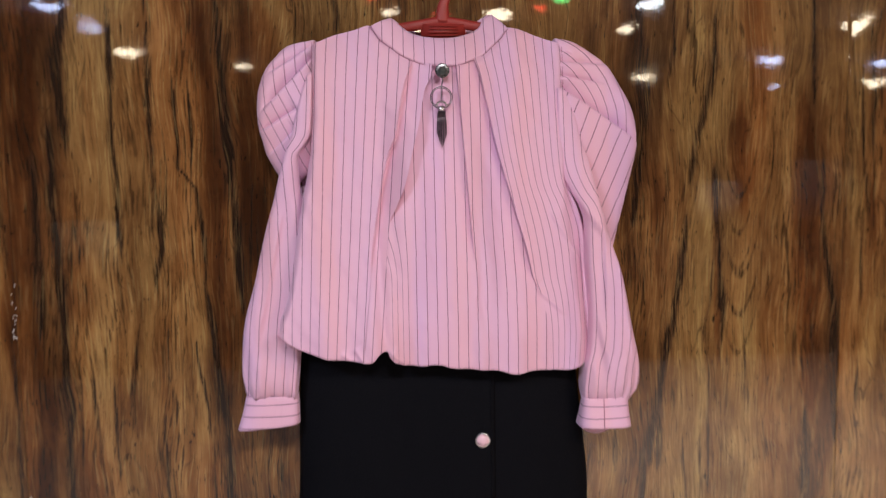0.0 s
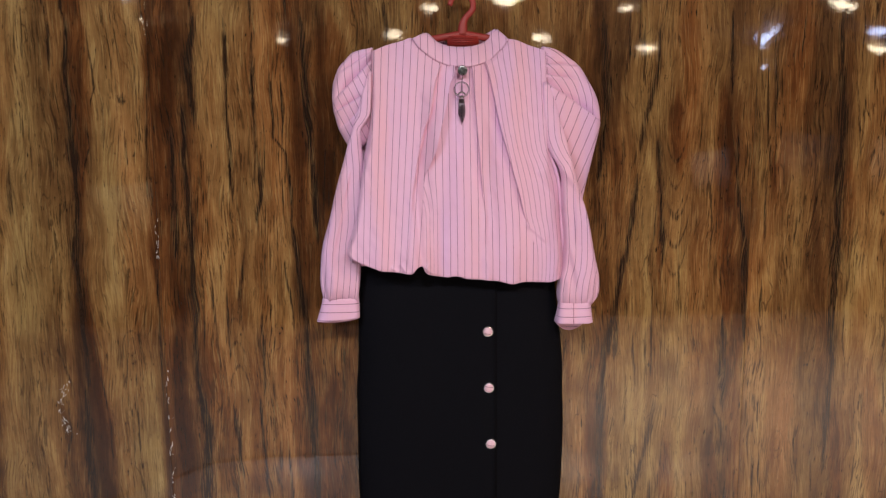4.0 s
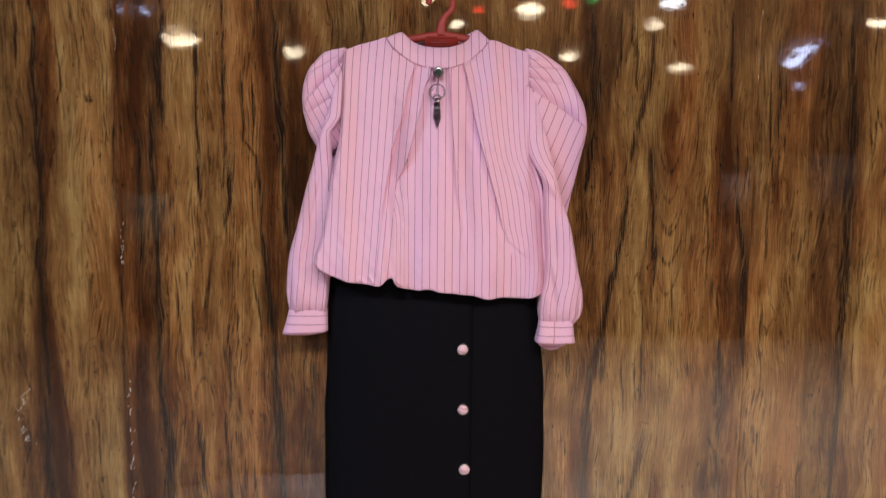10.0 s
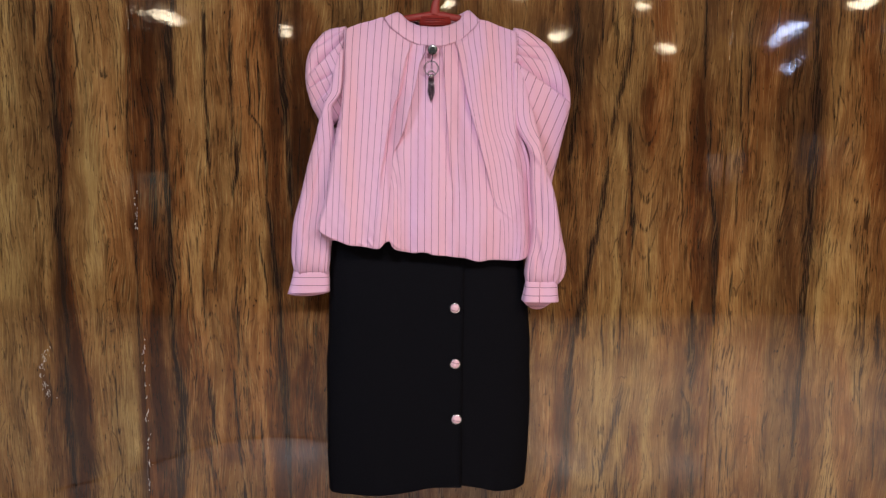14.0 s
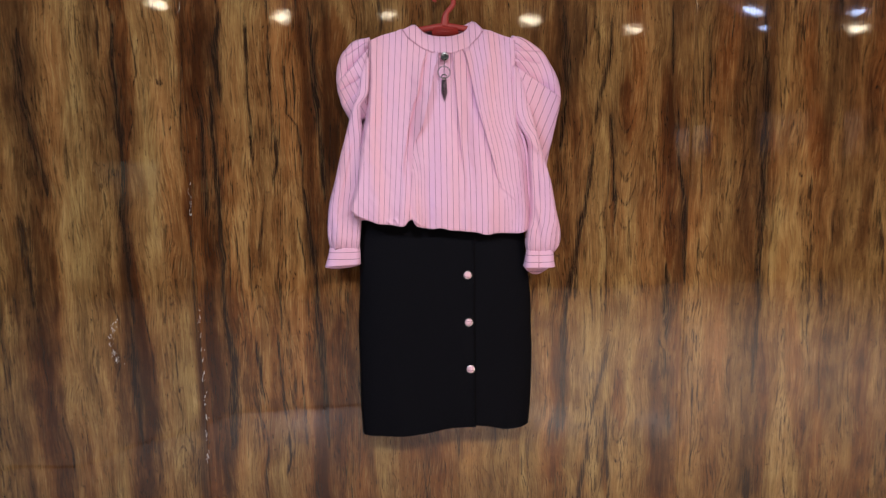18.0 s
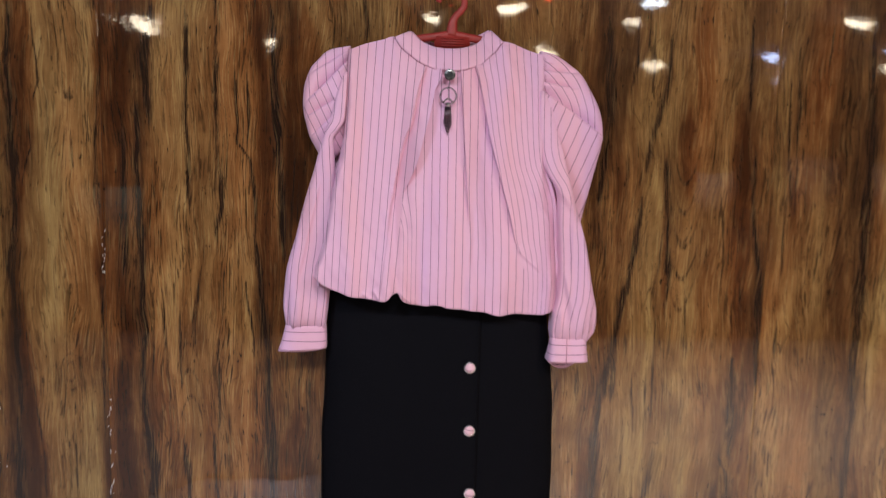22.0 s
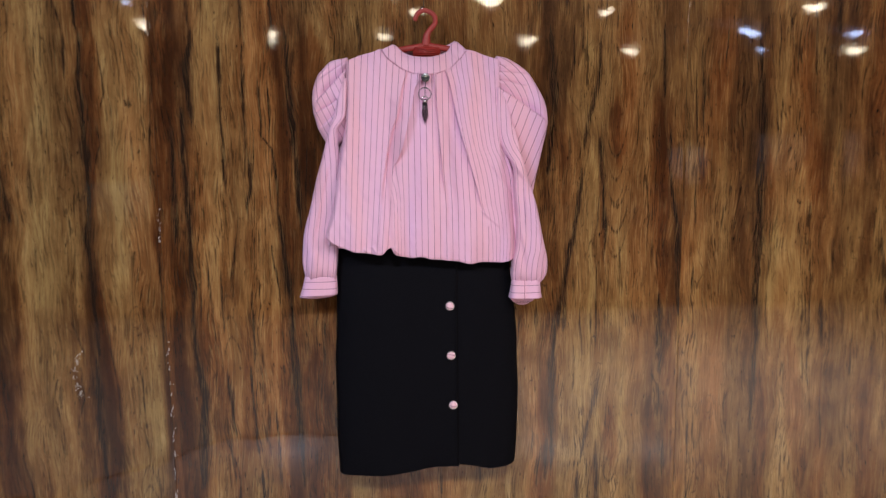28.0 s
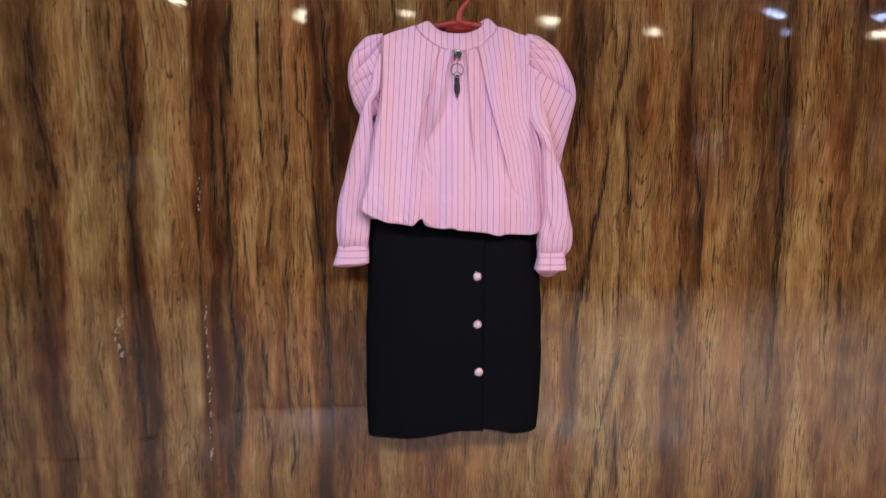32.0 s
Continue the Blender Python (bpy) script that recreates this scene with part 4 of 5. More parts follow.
def closed_sleeve(name, parent, outer, inner, z0, z1, y0, depth, count, rows=60, cols=64, fold=None, offset=0.0, across=False, lower=None, squash=3.4, lines=None):
    """A flattened tube of cloth between two outline curves, from z0 (upper) to z1; lower(angle) lets the rim hang."""
    v = np.linspace(0, 1, rows)[:, None]
    a = np.linspace(0, 2 * math.pi, cols)[None, :]
    z = z0 + (z1 - z0) * v + 0 * a
    if lower is not None:
        z = z + lower(a) * v
    mid, half = (outer(z) + inner(z)) / 2, (outer(z) - inner(z)) / 2
    ca, sa = np.cos(a), np.sin(a)
    x = mid + half * ca
    sb = np.sign(sa) * (1 - np.abs(ca) ** squash) ** (1 / squash)
    dep = depth(z) if callable(depth) else depth
    y = (y0(z) if callable(y0) else y0) - dep * sb
    if fold is not None:
        y = y - fold(x, z, a, v) * np.clip(sa * 2.5, -1, 1)
    u = (1 - np.cos(np.clip(a, 0, math.pi))) / 2 * count + np.where(a > math.pi, (a - math.pi) / math.pi * count, 0) + offset
    u = u + 0 * z
    if lines is not None:
        u = lines(x, z)
    w = (z0 - z) / STRIPE
    uv = np.stack([w * 0.85 + 0.3, u], -1) if across else np.stack([u, w], -1)
    return sheet(name, np.stack(np.broadcast_arrays(x, y + 0 * x, z), -1), uv, COTTON, parent, thick=0.001)


def build_blouse():
    blouse = empty("blouse", "pink pinstriped blouse with puffed sleeves on a red hanger", "blouse")
    pleated_front(blouse)
    # the back
    s = np.linspace(0, 1, 30)[None, :]
    v = np.linspace(0, 1, 40)[:, None]
    z = 1.64 - v * 0.42
    x = left_edge(z) - 0.014 + (right_edge(z) - left_edge(z) + 0.030) * s
    z = np.minimum(top(x), 1.655) + (1.222 - np.minimum(top(x), 1.655)) * v
    y = -0.030 + 0.012 * np.sin(s * math.pi) + 0.06 * x - 0.03 * v**6
    sheet("back_panel", np.stack(np.broadcast_arrays(x, y + 0 * x, z), -1), np.stack([x / STRIPE, z / STRIPE], -1), COTTON, blouse, thick=0.001)
    # the sides, from the front's edges back to the back panel
    for edge, out in ((left_edge, -1), (right_edge, 1)):
        z = np.linspace(1.545, 1.235, 60)[:, None]
        q = np.linspace(0, 1, 14)[None, :]
        x = edge(z) - out * 0.003 + out * 0.013 * np.sin(q * math.pi / 2) + 0.002 * soft_noise(z, q, 0.05, 0.3, 31)
        y0 = chest(edge(z), z) + (0.010 if out < 0 else 0.026)
        y = y0 + (-0.020 - y0) * q
        sheet("side_panel", np.stack(np.broadcast_arrays(x, y, z + 0 * q), -1), np.stack([q * 3 + 0 * z, z / STRIPE + 0 * q], -1), COTTON, blouse, thick=0.001)
    # stand collar: the front band and the band behind the neck
    low = spline([(0.0, -0.091), (0.12, -0.076), (0.27, -0.050), (0.42, -0.020), (0.5, 0.004), (0.58, 0.024), (0.73, 0.057), (0.88, 0.083), (1.0, 0.097)])
    up = spline([(0.0, -0.068), (0.12, -0.057), (0.27, -0.036), (0.42, -0.012), (0.5, 0.004), (0.58, 0.022), (0.73, 0.046), (0.88, 0.061), (1.0, 0.076)])
    upz = spline([(-0.073, 1.662), (-0.063, 1.664), (-0.055, 1.659), (-0.047, 1.651), (-0.034, 1.644), (-0.019, 1.640), (-0.002, 1.639), (0.018, 1.640), (0.035, 1.644), (0.047, 1.649), (0.058, 1.657), (0.063, 1.668), (0.076, 1.675)])
    s = np.linspace(0, 1, 72)[None, :]
    v = np.linspace(0, 1, 12)[:, None]
    xa, xb = low(s), up(s)
    za, zb = top(xa) - 0.0025, upz(xb)
    x, z = xa + (xb - xa) * v, za + (zb - za) * v
    arch = np.sin(s * math.pi) ** 0.8
    ya = chest(xa, za - 0.004) - 0.0003
    y = ya + v * (-0.058 + 0.2 * x - 0.012 * arch - ya) - 0.003 * np.sin(v * math.pi)
    sheet("collar", np.stack(np.broadcast_arrays(x, y, z), -1), np.stack([(x - 0.008) / (STRIPE * 1.02), v * 3 + 0 * s], -1), COTTON, blouse, thick=0.0008)
    seam = [(float(low(q)), float(chest(low(q), top(low(q)) - 0.007)) - 0.0012, float(top(low(q))) - 0.0032) for q in np.linspace(0.01, 0.99, 60)]
    part("collar_seam", tube_bm(seam, 0.0003, 6), SEAM, blouse, "dark stitched seam line")
    x = -0.068 + 0.141 * s
    z0 = 1.669 + 0.009 * s - 0.020 * np.sin(s * math.pi)
    z = z0 - 0.03 * v
    y = -0.036 + 0.10 * x + 0.022 * np.sin(s * math.pi) ** 0.7 + 0 * v
    sheet("collar_back", np.stack(np.broadcast_arrays(x + 0 * v, y, z), -1), np.stack([x / STRIPE + 0 * v, v * 3 + 0 * s], -1), COTTON, blouse, thick=0.0016)

    for edge in (left_edge, right_edge):
        line = [(float(edge(q)), float(chest(edge(q), q)) + 0.001, q) for q in np.linspace(1.632, 1.50, 30)]
        part("armhole_seam", tube_bm(line, 0.0004, 6), SEAM, blouse, "stitched armhole seam")
    # sleeves
    for side in (-1, 1):
        sleeve = new("sleeve")
        sleeve.parent = blouse
        if side < 0:
            p_out = spline([(1.638, -0.1680), (1.636, -0.1760), (1.634, -0.1890), (1.629, -0.2030), (1.615, -0.2168), (1.601, -0.2288), (1.585, -0.2358), (1.566, -0.2408), (1.543, -0.2423), (1.523, -0.2408), (1.507, -0.2368), (1.487, -0.2318), (1.471, -0.2238), (1.450, -0.2118)])
            p_in = spline([(1.638, -0.164), (1.60, -0.162), (1.55, -0.163), (1.50, -0.166), (1.465, -0.174), (1.450, -0.190)])
            p_top, p_low, n_puff = 1.638, 1.450, 6.5
            s_out = spline([(1.594, -0.1700), (1.569, -0.1790), (1.544, -0.1870), (1.515, -0.1935), (1.497, -0.2005), (1.476, -0.2075), (1.458, -0.2135), (1.425, -0.2225), (1.393, -0.2325), (1.361, -0.2415), (1.328, -0.2495), (1.302, -0.2565), (1.276, -0.2645), (1.252, -0.2695), (1.229, -0.2720), (1.195, -0.2740), (1.168, -0.2710), (1.150, -0.2680)])
            s_in = spline([(1.594, -0.166), (1.562, -0.167), (1.515, -0.170), (1.499, -0.178), (1.484, -0.189), (1.449, -0.188), (1.412, -0.186), (1.320, -0.186), (1.258, -0.193), (1.201, -0.197), (1.150, -0.203)])
            s_top, s_low, y_s, y_p, n_s = 1.592, 1.155, spline([(1.155, -0.066), (1.30, -0.066), (1.42, -0.078), (1.52, -0.090), (1.592, -0.086)]), -0.054, 6.3
            c_out = spline([(1.162, -0.270), (1.140, -0.275), (1.105, -0.286)])
            c_in = spline([(1.162, -0.201), (1.140, -0.200), (1.105, -0.200)])
            c_top, c_low, y_c = 1.160, 1.117, -0.066
            rim = lambda a: -0.012 * np.clip(-np.sin(a), 0, 1) ** 0.8 - 0.003 * np.cos(a)
        else:
            p_out = spline([(1.643, 0.1680), (1.640, 0.1840), (1.634, 0.1980), (1.622, 0.2164), (1.611, 0.2314), (1.595, 0.2444), (1.575, 0.2564), (1.555, 0.2674), (1.539, 0.2744), (1.522, 0.2789), (1.502, 0.2809), (1.479, 0.2784), (1.455, 0.2734), (1.425, 0.2674), (1.394, 0.2614), (1.364, 0.2554), (1.325, 0.2494)])
            p_in = spline([(1.643, 0.164), (1.58, 0.162), (1.50, 0.164), (1.42, 0.180), (1.36, 0.198), (1.325, 0.232)])
            p_top, p_low, n_puff = 1.643, 1.325, 9.0
            s_out = spline([(1.573, 0.171), (1.537, 0.186), (1.499, 0.196), (1.471, 0.204), (1.430, 0.215), (1.387, 0.226), (1.346, 0.239), (1.314, 0.249), (1.282, 0.256), (1.250, 0.262), (1.227, 0.267), (1.208, 0.272), (1.192, 0.275), (1.172, 0.276), (1.153, 0.273), (1.138, 0.263)])
            s_in = spline([(1.573, 0.163), (1.532, 0.163), (1.483, 0.164), (1.462, 0.167), (1.435, 0.178), (1.410, 0.193), (1.385, 0.199), (1.342, 0.200), (1.286, 0.204), (1.254, 0.205), (1.216, 0.203), (1.191, 0.197), (1.159, 0.194), (1.138, 0.197)])
            s_top, s_low, y_s, y_p, n_s = 1.573, 1.138, spline([(1.138, -0.070), (1.30, -0.070), (1.40, -0.074), (1.50, -0.070), (1.573, -0.062)]), spline([(1.643, -0.034), (1.54, -0.034), (1.325, -0.020)]), 5.6
            c_out = spline([(1.146, 0.258), (1.12, 0.260), (1.08, 0.266)])
            c_in = spline([(1.146, 0.196), (1.12, 0.192), (1.08, 0.183)])
            c_top, c_low, y_c = 1.144, 1.102, -0.076
            rim = lambda a: -0.026 * np.clip(-np.sin(a), 0, 1) ** 2.5 + 0.002
        pick = 7 if side < 0 else 11
        if side < 0:
            lips = (((-0.169, 1.630), (-0.226, 1.592), -0.006, 0.007), ((-0.167, 1.615), (-0.228, 1.550), -0.013, 0.010), ((-0.190, 1.546), (-0.236, 1.518), -0.008, 0.007), ((-0.190, 1.52), (-0.226, 1.488), -0.0045, 0.010))
        else:
            lips = (((0.168, 1.626), (0.186, 1.622), -0.004, 0.007), ((0.168, 1.6105), (0.236, 1.606), -0.007, 0.007), ((0.170, 1.591), (0.224, 1.580), -0.009, 0.008), ((0.172, 1.573), (0.288, 1.494), -0.014, 0.013))
        if side < 0:
            lines = lambda x, z: np.where(z > 1.615 + 1.08 * (x + 0.167), x + 0.05 * (z - 1.5), x + 0.47 * (z - 1.5) - 0.018) / (1.05 * STRIPE)
        else:
            lines = lambda x, z: np.where(z > 1.573 - 0.68 * (x - 0.172), x + np.clip(0.95 - 8.0 * (x - 0.168), 0.2, 1) * (z - 1.57), x - 0.30 * (z - 1.573 + 0.68 * (x - 0.172))) / (1.1 * STRIPE)
        gather = lambda x, z, a, v, pk=pick, ls=lips: sum(crease(x, z, *l, 0.0011) for l in ls) + 0.0022 * soft_noise(x, z, 0.02, 0.05, pk + 1)
        closed_sleeve("puff", sleeve, p_out, p_in, p_top, p_low, y_p, lambda z, a=p_top, b=p_low, k=0.0 if side < 0 else 0.45: (0.006 + 0.030 * np.sin(np.clip((a - z) / (a - b), 0, 1) * math.pi) ** 0.6) * (1 - k * np.clip((1.55 - z) / 0.2, 0, 1)), n_puff, rows=170, cols=220, fold=gather, offset=0.4, lines=lines)
        if side < 0:
            drape = (((-0.200, 1.262), (-0.240, 1.232), 0.0045, 0.012), ((-0.212, 1.40), (-0.252, 1.225), 0.0035, 0.022), ((-0.221, 1.215), (-0.2195, 1.162), 0.0035, 0.007), ((-0.246, 1.21), (-0.249, 1.162), 0.0035, 0.007), ((-0.232, 1.20), (-0.235, 1.162), 0.003, 0.005))
        else:
            drape = (((0.192, 1.412), (0.222, 1.372), 0.006, 0.010), ((0.222, 1.372), (0.224, 1.27), 0.004, 0.010), ((0.240, 1.34), (0.262, 1.20), 0.003, 0.014), ((0.214, 1.25), (0.232, 1.165), 0.0045, 0.012), ((0.252, 1.205), (0.249, 1.15), 0.003, 0.007), ((0.208, 1.19), (0.210, 1.145), 0.003, 0.006))
        hang = lambda x, z, a, v, pk=pick, ls=drape: (sum(crease(x, z, *l, 0.0025) for l in ls) + 0.005 * soft_noise(x, z, 0.018, 0.16, pk + 3) + 0.002 * soft_noise(x, z, 0.012, 0.05, pk + 4)
                                            + 0.0016 * np.cos(a * 13 + 1) * np.clip((v - 0.80) / 0.20, 0, 1))
        closed_sleeve("sleeve_tube", sleeve, s_out, s_in, s_top, s_low, y_s, lambda z, a=s_top, b=s_low: (0.003 + 0.021 * np.clip((a - z) / 0.26, 0, 1) ** 1.3) * (1 - 0.45 * np.clip((b + 0.03 - z) / 0.03, 0, 1) ** 2), n_s, cols=110, fold=hang, offset=0.2, lines=lambda x, z, o=s_out, i=s_in: np.abs(x - i(z)) / 0.0118 + 0.45)
        closed_sleeve("cuff", sleeve, c_out, c_in, c_top, c_low, y_c, lambda z, a=c_top, f=0.10 if side < 0 else 0.28: 0.0145 + f * (a - z), 1, rows=14, across=True, lower=rim)
        if side > 0:
            cut = [(0.222, y_c - 0.0150, 1.144), (0.221, y_c - 0.0212, 1.122), (0.220, y_c - 0.0264, 1.104)]
            part("cuff_slit", tube_bm(cut, 0.0007, 6), SEAM, sleeve, "dark slit of the cuff")
    return blouse


SEAM = plain("dark_seam", (0.36, 0.15, 0.21), 0.8)
build_blouse()


# ---- the brooch ----
def build_brooch():
    b = empty("brooch", "silver brooch with smoky stone and dark tassel pinned to the blouse", "brooch")
    b.location = (0.0012, 0.0, -0.0058)
    y = -0.0965
    part("stone", moved(lathe_bm([(0.0, -0.0026), (0.0040, -0.0024), (0.0062, -0.0016), (0.0078, 0.0)], 6), pose(0.002, y, 1.5985)), STONE, b, "faceted smoky stone", smooth=False)
    part("mount", moved(lathe_bm([(0.0078, -0.0016), (0.0092, -0.0012), (0.0094, 0.001), (0.0086, 0.003), (0.0, 0.003)], 24), pose(0.002, y, 1.5985)), DULL, b)
    part("link", tube_bm([(0.001, y, 1.590), (0.0022, y - 0.001, 1.586), (0.001, y, 1.581), (0.0, y, 1.578)], 0.0008, 6), GUNMETAL, b)
    for r, tilt, thin in ((0.0142, 0, 0.0006), (0.0126, 0.5, 0.0005)):
        ring = [(r * math.cos(q), y - 0.001 + 0.003 * tilt * math.sin(q), 1.5635 + r * math.sin(q)) for q in (2 * math.pi * i / 40 for i in range(40))]
        part("ring", tube_bm(ring, thin, 6, closed=True), GUNMETAL if tilt else DULL, b)
    part("post", tube_bm([(0, y - 0.001, 1.577), (0, y - 0.002, 1.567), (0, y - 0.001, 1.556)], 0.0006, 6), GUNMETAL, b)
    rnd = random.Random(4)
    for i in range(7):
        q = math.pi * (0.1 + 0.8 * i / 6)
        part("bead", moved(lathe_bm([(0.0, -0.0018), (0.0014, -0.0011), (0.0018, 0.0), (0.0012, 0.0012), (0.0, 0.0018)], 8), pose(0.0068 * math.cos(q), y - 0.0025, 1.5515 + 0.007 * math.sin(q))), SILVER, b)
    part("cap", moved(lathe_bm([(0.0022, 0.004), (0.0048, 0.0025), (0.0055, -0.001), (0.005, -0.003)], 16, "z"), pose(0, y - 0.001, 1.549)), SILVER, b)
    for i in range(9):
        x = (i - 4) * 0.0014
        length = 0.046 - 0.0045 * abs(i - 4) + 0.002 * rnd.random()
        yy = y - 0.001 - 0.0015 * (i % 2)
        part("tassel_strand", tube_bm([(x * 0.8, yy, 1.547), (x, yy, 1.532), (x * 1.1, yy, 1.547 - length), (x * 1.1, yy, 1.545 - length - 0.001)], [0.0006, 0.0007, 0.0007, 0.0002], 5), GUNMETAL, b)


build_brooch()

# ---- the skirt ----
skirt_left = spline([(0.66, -0.206), (0.70, -0.207), (0.774, -0.210), (0.891, -0.2095), (0.953, -0.2095), (1.03, -0.205), (1.114, -0.2025), (1.193, -0.198), (1.27, -0.188)])
skirt_right = spline([(0.66, 0.206), (0.684, 0.208), (0.763, 0.2135), (0.881, 0.216), (0.958, 0.2135), (1.0, 0.2130), (1.075, 0.2065), (1.18, 0.195), (1.27, 0.19)])
skirt_hem = spline([(-0.216, 0.686), (-0.206, 0.688), (-0.125, 0.690), (-0.056, 0.696), (0.015, 0.706), (0.057, 0.708), (0.100, 0.703), (0.157, 0.691), (0.18, 0.691), (0.216, 0.696)])


def skirt_front(x, z):
    mid, half = (skirt_left(z) + skirt_right(z)) / 2, (skirt_right(z) - skirt_left(z)) / 2
    q = np.clip(np.abs((x - mid) / half), 0, 1)
    y = -0.034 - 0.044 * np.sqrt(np.clip(1 - q**4, 0, 1))
    return y + 0.003 * soft_noise(x, z, 0.06, 0.3, 21) + 0.0008 * soft_noise(x, z, 0.02, 0.05, 22) + 0.004 * np.clip((0.75 - z) / 0.07, 0, 1) * np.sin(x * 38 + 1)


def build_skirt():
    skirt = empty("skirt", "black knee-length skirt with a buttoned front placket below the blouse", "skirt")
    cols, rows = 60, 110
    v = np.linspace(0, 1, rows)[:, None]

    def panel(name, lo, hi, lift, drop=0.0, label=""):
        s = np.linspace(0, 1, cols)[None, :]
        z = 1.27 - v * 0.57
        for _ in range(4):
            x = lo(z) + (hi(z) - lo(z)) * s
            z = 1.27 + (skirt_hem(x) + drop - 1.27) * v
        y = skirt_front(x, z) - lift + 0.0025 * bell((hi(z) - x) / 0.004) * (lift > 0)
        # turned hem
        n = 4
        q = np.linspace(0, 1, n + 1)[1:, None] * 2.8
        x = np.vstack([x, np.repeat(x[-1:], n, 0)])
        y2 = y[-1:] + 0.003 * (1 - np.cos(q))
        z2 = z[-1:] - 0.003 * np.sin(q)
        y, z = np.vstack([y, y2]), np.vstack([z, z2])
        sheet(name, np.stack([x, y, z], -1), np.stack([x * 100, z * 100], -1), BLACK, skirt, label, thick=0.0016)

    panel("under_panel", lambda z: 0 * z + 0.045, skirt_right, -0.0015, 0.004)
    panel("front_panel", skirt_left, lambda z: 0 * z + 0.0712, 0.003)
    s = np.linspace(0, 1, 40)[None, :]
    z = 1.27 - v * 0.57
    x = skirt_left(z) + (skirt_right(z) - skirt_left(z)) * s
    z = 1.27 + (skirt_hem(x) + 0.004 - 1.27) * v
    y = -0.034 + 0.02 * np.sin(s * math.pi) + 0 * z
    sheet("back_panel", np.stack([x, y, z], -1), np.stack([x * 100, z * 100], -1), BLACK, skirt, thick=0.0016)
    stitch = [(0.0655, float(skirt_front(np.array(0.0655), np.array(q))) - 0.0042, q) for q in np.linspace(1.19, 0.715, 40)]
    part("stitching", tube_bm(stitch, 0.0006, 5), BLACK, skirt)
    for x, z, turn in ((0.053, 1.088, 0.2), (0.055, 0.9725, 0.5), (0.059, 0.855, 0.9)):
        y = float(skirt_front(np.array(x), np.array(z))) - 0.0045
        button = part("button", moved(lathe_bm([(0.0, -0.0068), (0.003, -0.0066), (0.006, -0.0056), (0.0084, -0.0036), (0.0092, -0.0012), (0.0088, 0.0)], 24), pose(x, y, z)), BUTTON, skirt, "pink cloth-covered button with silver rim")
        part("rim", moved(lathe_bm([(0.0090, -0.0026), (0.0104, -0.0024), (0.0110, -0.001), (0.0106, 0.001), (0.0088, 0.001)], 28), pose(x, y, z)), SILVER, button, "silver rim")
        for i in range(12):
            q = turn + 2 * math.pi * i / 12
            part("rhinestone", moved(lathe_bm([(0.0, -0.0014), (0.0009, -0.0008), (0.0011, 0.0004)], 6), pose(x + 0.0100 * math.cos(q), y - 0.0022, z + 0.0100 * math.sin(q))), GLITTER, button, smooth=False)


def button_cloth():
    m, nt, b = material("button_cloth")
    pos = nt.nodes.new("ShaderNodeNewGeometry").outputs["Position"]
    sep = nt.nodes.new("ShaderNodeSeparateXYZ")
    nt.links.new(pos, sep.inputs[0])
    w = math_node(nt, "ADD", math_node(nt, "MULTIPLY", sep.outputs[2], 1 / STRIPE), math_node(nt, "MULTIPLY", sep.outputs[0], 14))
    saw = math_node(nt, "ABSOLUTE", math_node(nt, "SUBTRACT", math_node(nt, "FRACT", w), 0.5))
    c = mix(nt, noise_tex(nt, pos, 300), (0.74, 0.46, 0.54), (0.82, 0.55, 0.62))
    c = mix(nt, math_node(nt, "MULTIPLY", remap(nt, saw, 0.43, 0.47), 0.8), c, (0.2, 0.07, 0.11))
    nt.links.new(c, b.inputs["Base Color"])
    b.inputs["Roughness"].default_value = 0.5
    return m


BUTTON = button_cloth()
GLITTER = plain("cut_rhinestone", (0.9, 0.88, 0.9), 0.08, 0.9, scale=300)
build_skirt()


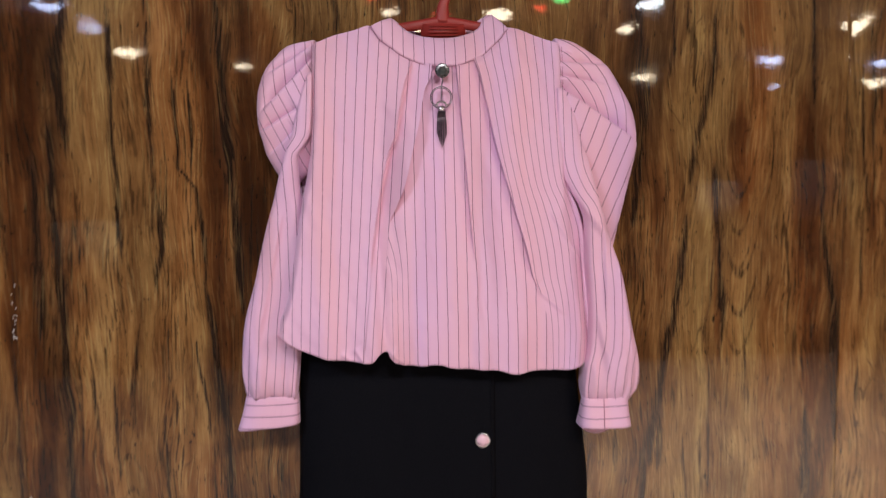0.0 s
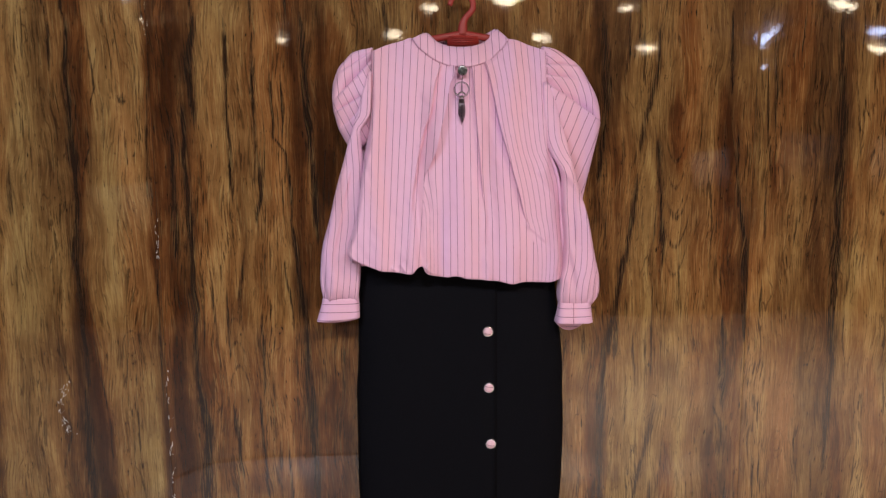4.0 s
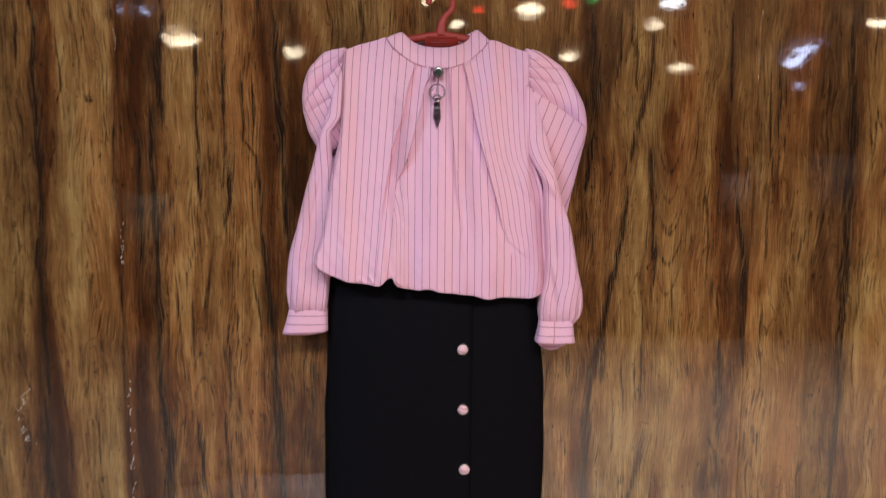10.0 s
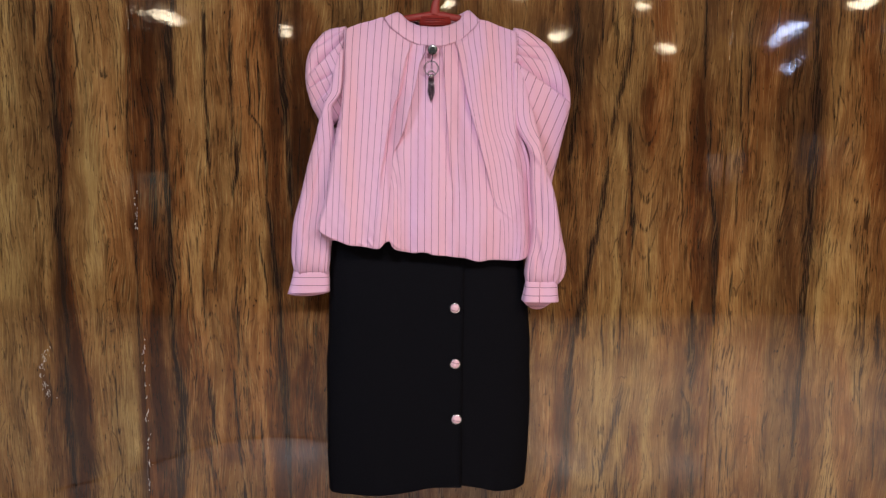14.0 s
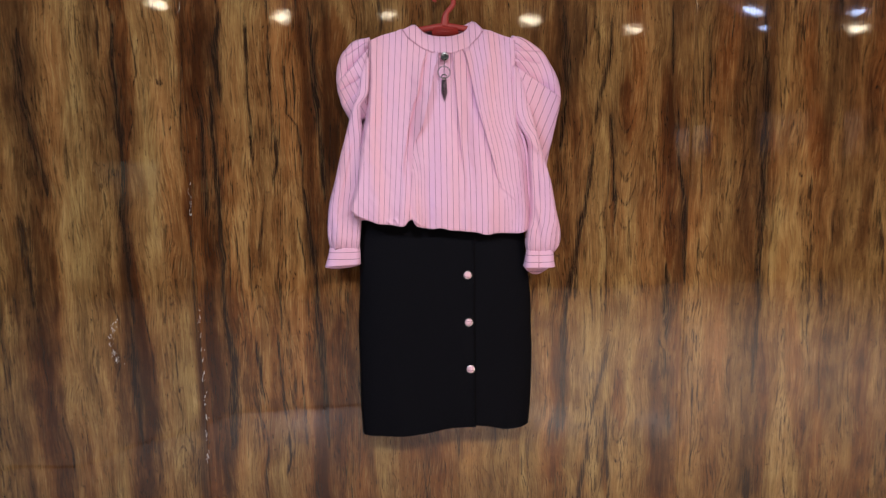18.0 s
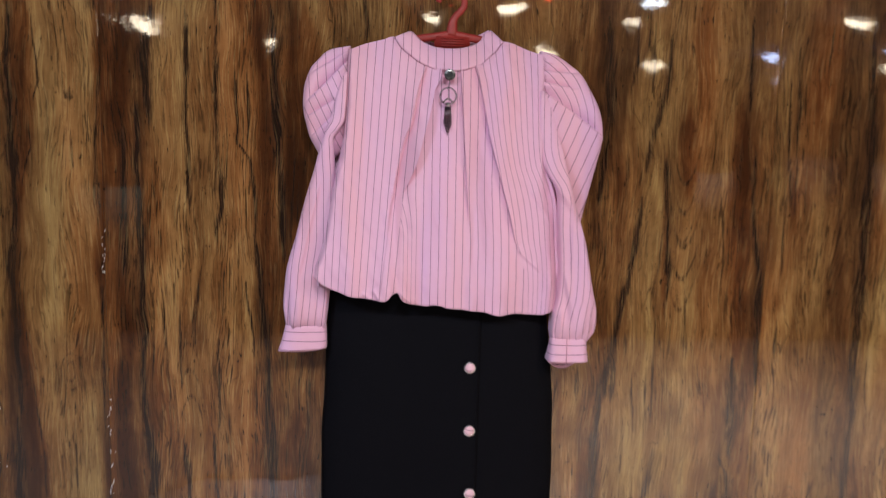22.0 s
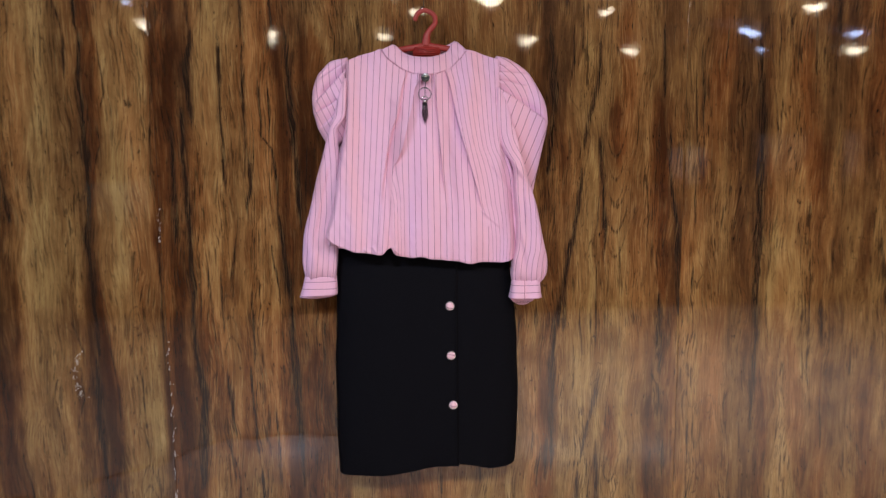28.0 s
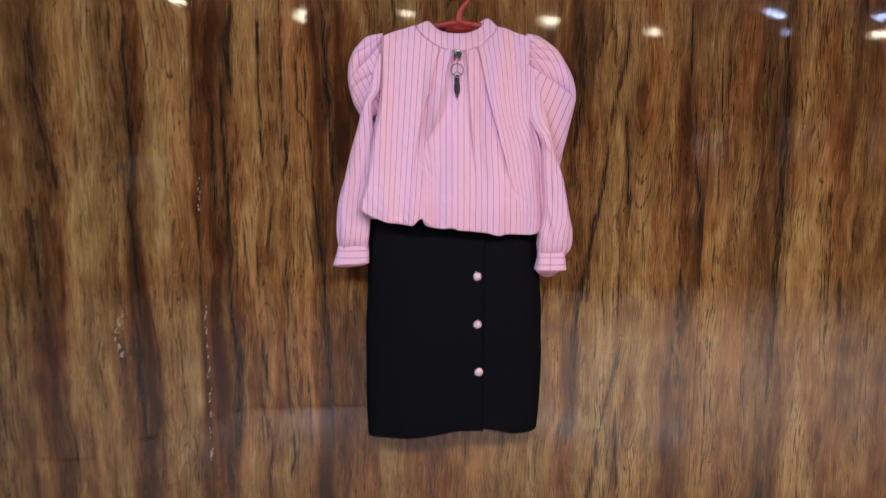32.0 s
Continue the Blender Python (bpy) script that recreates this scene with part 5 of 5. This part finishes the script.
# ---- the hanger and its cord ----
def build_hanger():
    h = empty("coat_hanger", "red plastic coat hanger hanging from a thin dark cord", "hanger")
    y = -0.045
    ways = ((0.008, 1.664), (0.009, 1.683), (0.0135, 1.6955), (0.022, 1.705), (0.0285, 1.715), (0.0285, 1.725), (0.020, 1.736), (0.005, 1.741), (-0.009, 1.735), (-0.0165, 1.719))
    ends = np.linspace(0, 1, len(ways))
    hx, hz = spline(list(zip(ends, [w[0] for w in ways]))), spline(list(zip(ends, [w[1] for w in ways])))
    ts = np.linspace(0, 1, 48)
    part("hook", tube_bm([(float(hx(q)), y, float(hz(q))) for q in ts], [0.0062 + 0.0042 * max(0.0, 1 - q / 0.22) - 0.0014 * q for q in ts], 12, 0.5), RED, h)
    arm = lambda x: 1.6665 - 0.75 * max(abs(x - 0.009) - 0.075, 0.0) - 0.17 * abs(x - 0.009)
    bar = [(x, y, arm(x)) for x in np.linspace(-0.125, 0.143, 60)]
    part("shoulder_bar", tube_bm(bar, 0.0068, 12, 0.55), RED, h)
    part("centre_plate", box_bm(-0.0215, 0.0395, y - 0.004, y + 0.004, 1.640, 1.664, 0.0025, 2), RED, h)
    for i in range(4):
        z = 1.6585 - 0.0042 * i
        part("rib", box_bm(-0.011, 0.029, y - 0.0062, y - 0.0035, z - 0.0010, z + 0.0010, 0.0008, 1), RED, h)
    rail = [(x, y, arm(x) - 0.022 - 0.1 * (0.125 - abs(x - 0.009))) for x in np.linspace(-0.112, 0.13, 40)]
    part("lower_rail", tube_bm(rail, 0.004, 8), RED, h)
    c = empty("hanging_cord", "thin dark cord tied to the hanger's hook", "cord")
    part("strand", tube_bm([(0.004, y, 1.738), (0.004, y, 1.75), (0.0, y, 2.0), (0.0, y, CEIL)], 0.0008, 6), CORD, c)
    part("knot", moved(lathe_bm([(0.0, -0.003), (0.002, -0.002), (0.0026, 0.0), (0.002, 0.002), (0.0, 0.003)], 10, "z"), pose(0.0, y, 1.746)), SILVER, c)


build_hanger()

# ---- ceiling lights, seen as glints in the laminate ----
def downlight(x, y, size, colour, power, shape=1.0, name="ceiling_light", label="round recessed ceiling downlight, switched on"):
    d = empty(name, label, "ceiling light", "ceiling lights")
    d.location = (x, y, CEIL)
    r = size / 2
    ring = lathe_bm([(r * 1.25, 0.0), (r * 1.22, -0.012), (r * 1.02, -0.014), (r, -0.004)], 24, "z")
    part("trim_ring", moved(ring, Matrix.Diagonal((1, shape, 1, 1))), WHITE, d)
    lens = lathe_bm([(0.0, -0.62 * r), (r * 0.35, -0.58 * r), (r * 0.68, -0.44 * r), (r * 0.9, -0.22 * r), (r, -0.003)], 24, "z")
    part("lens", moved(lens, Matrix.Diagonal((1, shape, 1, 1))), lit(colour, power), d, "glowing lens")


LIT = {}


def lit(colour, power):
    key = (colour, power)
    if key not in LIT:
        LIT[key] = glowing("lamp_glow", colour, power)
    return LIT[key]


for x, y, s, c, p in ((-2.08, -5.1, 0.2, WARM, 70), (-1.22, -5.85, 0.16, WARM, 70), (-0.11, -5.7, 0.14, WARM, 70), (0.17, -4.45, 0.14, WARM, 70),
                      (-0.03, -3.75, 0.10, WARM, 70), (0.67, -3.9, 0.2, WARM, 70), (1.32, -6.0, 0.2, WARM, 70), (2.66, -6.85, 0.2, WARM, 70), (1.68, -4.4, 0.13, WARM, 70),
                      (1.57, -3.6, 0.16, COOL, 70), (3.47, -5.8, 0.21, BLUE, 64), (4.55, -7.85, 0.13, BLUE, 56), (3.25, -4.15, 0.2, WARM, 70),
                      (4.46, -5.55, 0.2, BLUE, 50), (5.33, -6.95, 0.24, WARM, 70), (-1.98, -3.62, 0.16, BLUE, 50), (-1.97, -4.12, 0.09, BLUE, 50)):
    downlight(x, y, 1.02 * s, c, 0.45 * p)
for x, y, c in ((-0.15, -3.38, (1.0, 0.04, 0.02)), (0.3, -3.85, (1.0, 0.04, 0.02)), (0.9, -3.67, (1.0, 0.05, 0.02)), (0.99, -3.45, (0.05, 1.0, 0.25))):
    downlight(x, y, 0.09, c, 22, name="decorative_light", label="small coloured decorative ceiling light, switched on")


# ---- tape residue on the laminate ----
def residue():
    rnd = random.Random(12)
    bm = bmesh.new()

    def flake(x, z, w, h, lean):
        n = 8
        ring = []
        for i in range(n):
            q = 6.283 * i / n
            ring.append(Vector((x + w * rnd.uniform(0.35, 1.0) * math.cos(q) + lean * h * math.sin(q), -0.0004, z + h * rnd.uniform(0.6, 1.0) * math.sin(q))))
        lowv = [bm.verts.new(p + Vector((0, 0.0006, 0))) for p in ring]
        highv = [bm.verts.new(p) for p in ring]
        bm.faces.new(highv)
        for i in range(n):
            bm.faces.new((lowv[i], lowv[(i + 1) % n], highv[(i + 1) % n], highv[i]))
    z = 1.0
    while z > 0.60:
        wander = 0.003 * math.sin(z * 90) + 0.002 * math.sin(z * 233)
        flake(-0.5995 + wander + rnd.gauss(0, 0.0008), z, rnd.uniform(0.0004, 0.0013), rnd.uniform(0.002, 0.008), rnd.uniform(-0.35, 0.35))
        if rnd.random() < 0.4:
            flake(-0.5995 + wander + rnd.gauss(0, 0.003), z + rnd.gauss(0, 0.004), rnd.uniform(0.0003, 0.0008), rnd.uniform(0.001, 0.003), rnd.uniform(-1, 1))
        z -= rnd.uniform(0.002, 0.011) if rnd.random() < 0.8 else rnd.uniform(0.015, 0.035)
    for _ in range(12):
        flake(-0.6035 + rnd.gauss(0, 0.0022), rnd.uniform(1.235, 1.34), rnd.uniform(0.0004, 0.001), rnd.uniform(0.001, 0.005), rnd.uniform(-0.5, 0.5))
    for _ in range(46):
        q = rnd.random()
        flake(-0.795 - 0.02 * math.sin(q * 3.0) + rnd.gauss(0, 0.0045), 0.985 - 0.115 * q, rnd.uniform(0.0003, 0.0009), rnd.uniform(0.001, 0.006), rnd.uniform(-0.8, 0.8))
    bmesh.ops.recalc_face_normals(bm, faces=bm.faces[:])
    ob = part("tape_residue", bm, RESIDUE, smooth=False)
    tagged(ob, "flaky white remains of tape along a wall joint", "tape residue", kind="stuff")


residue()
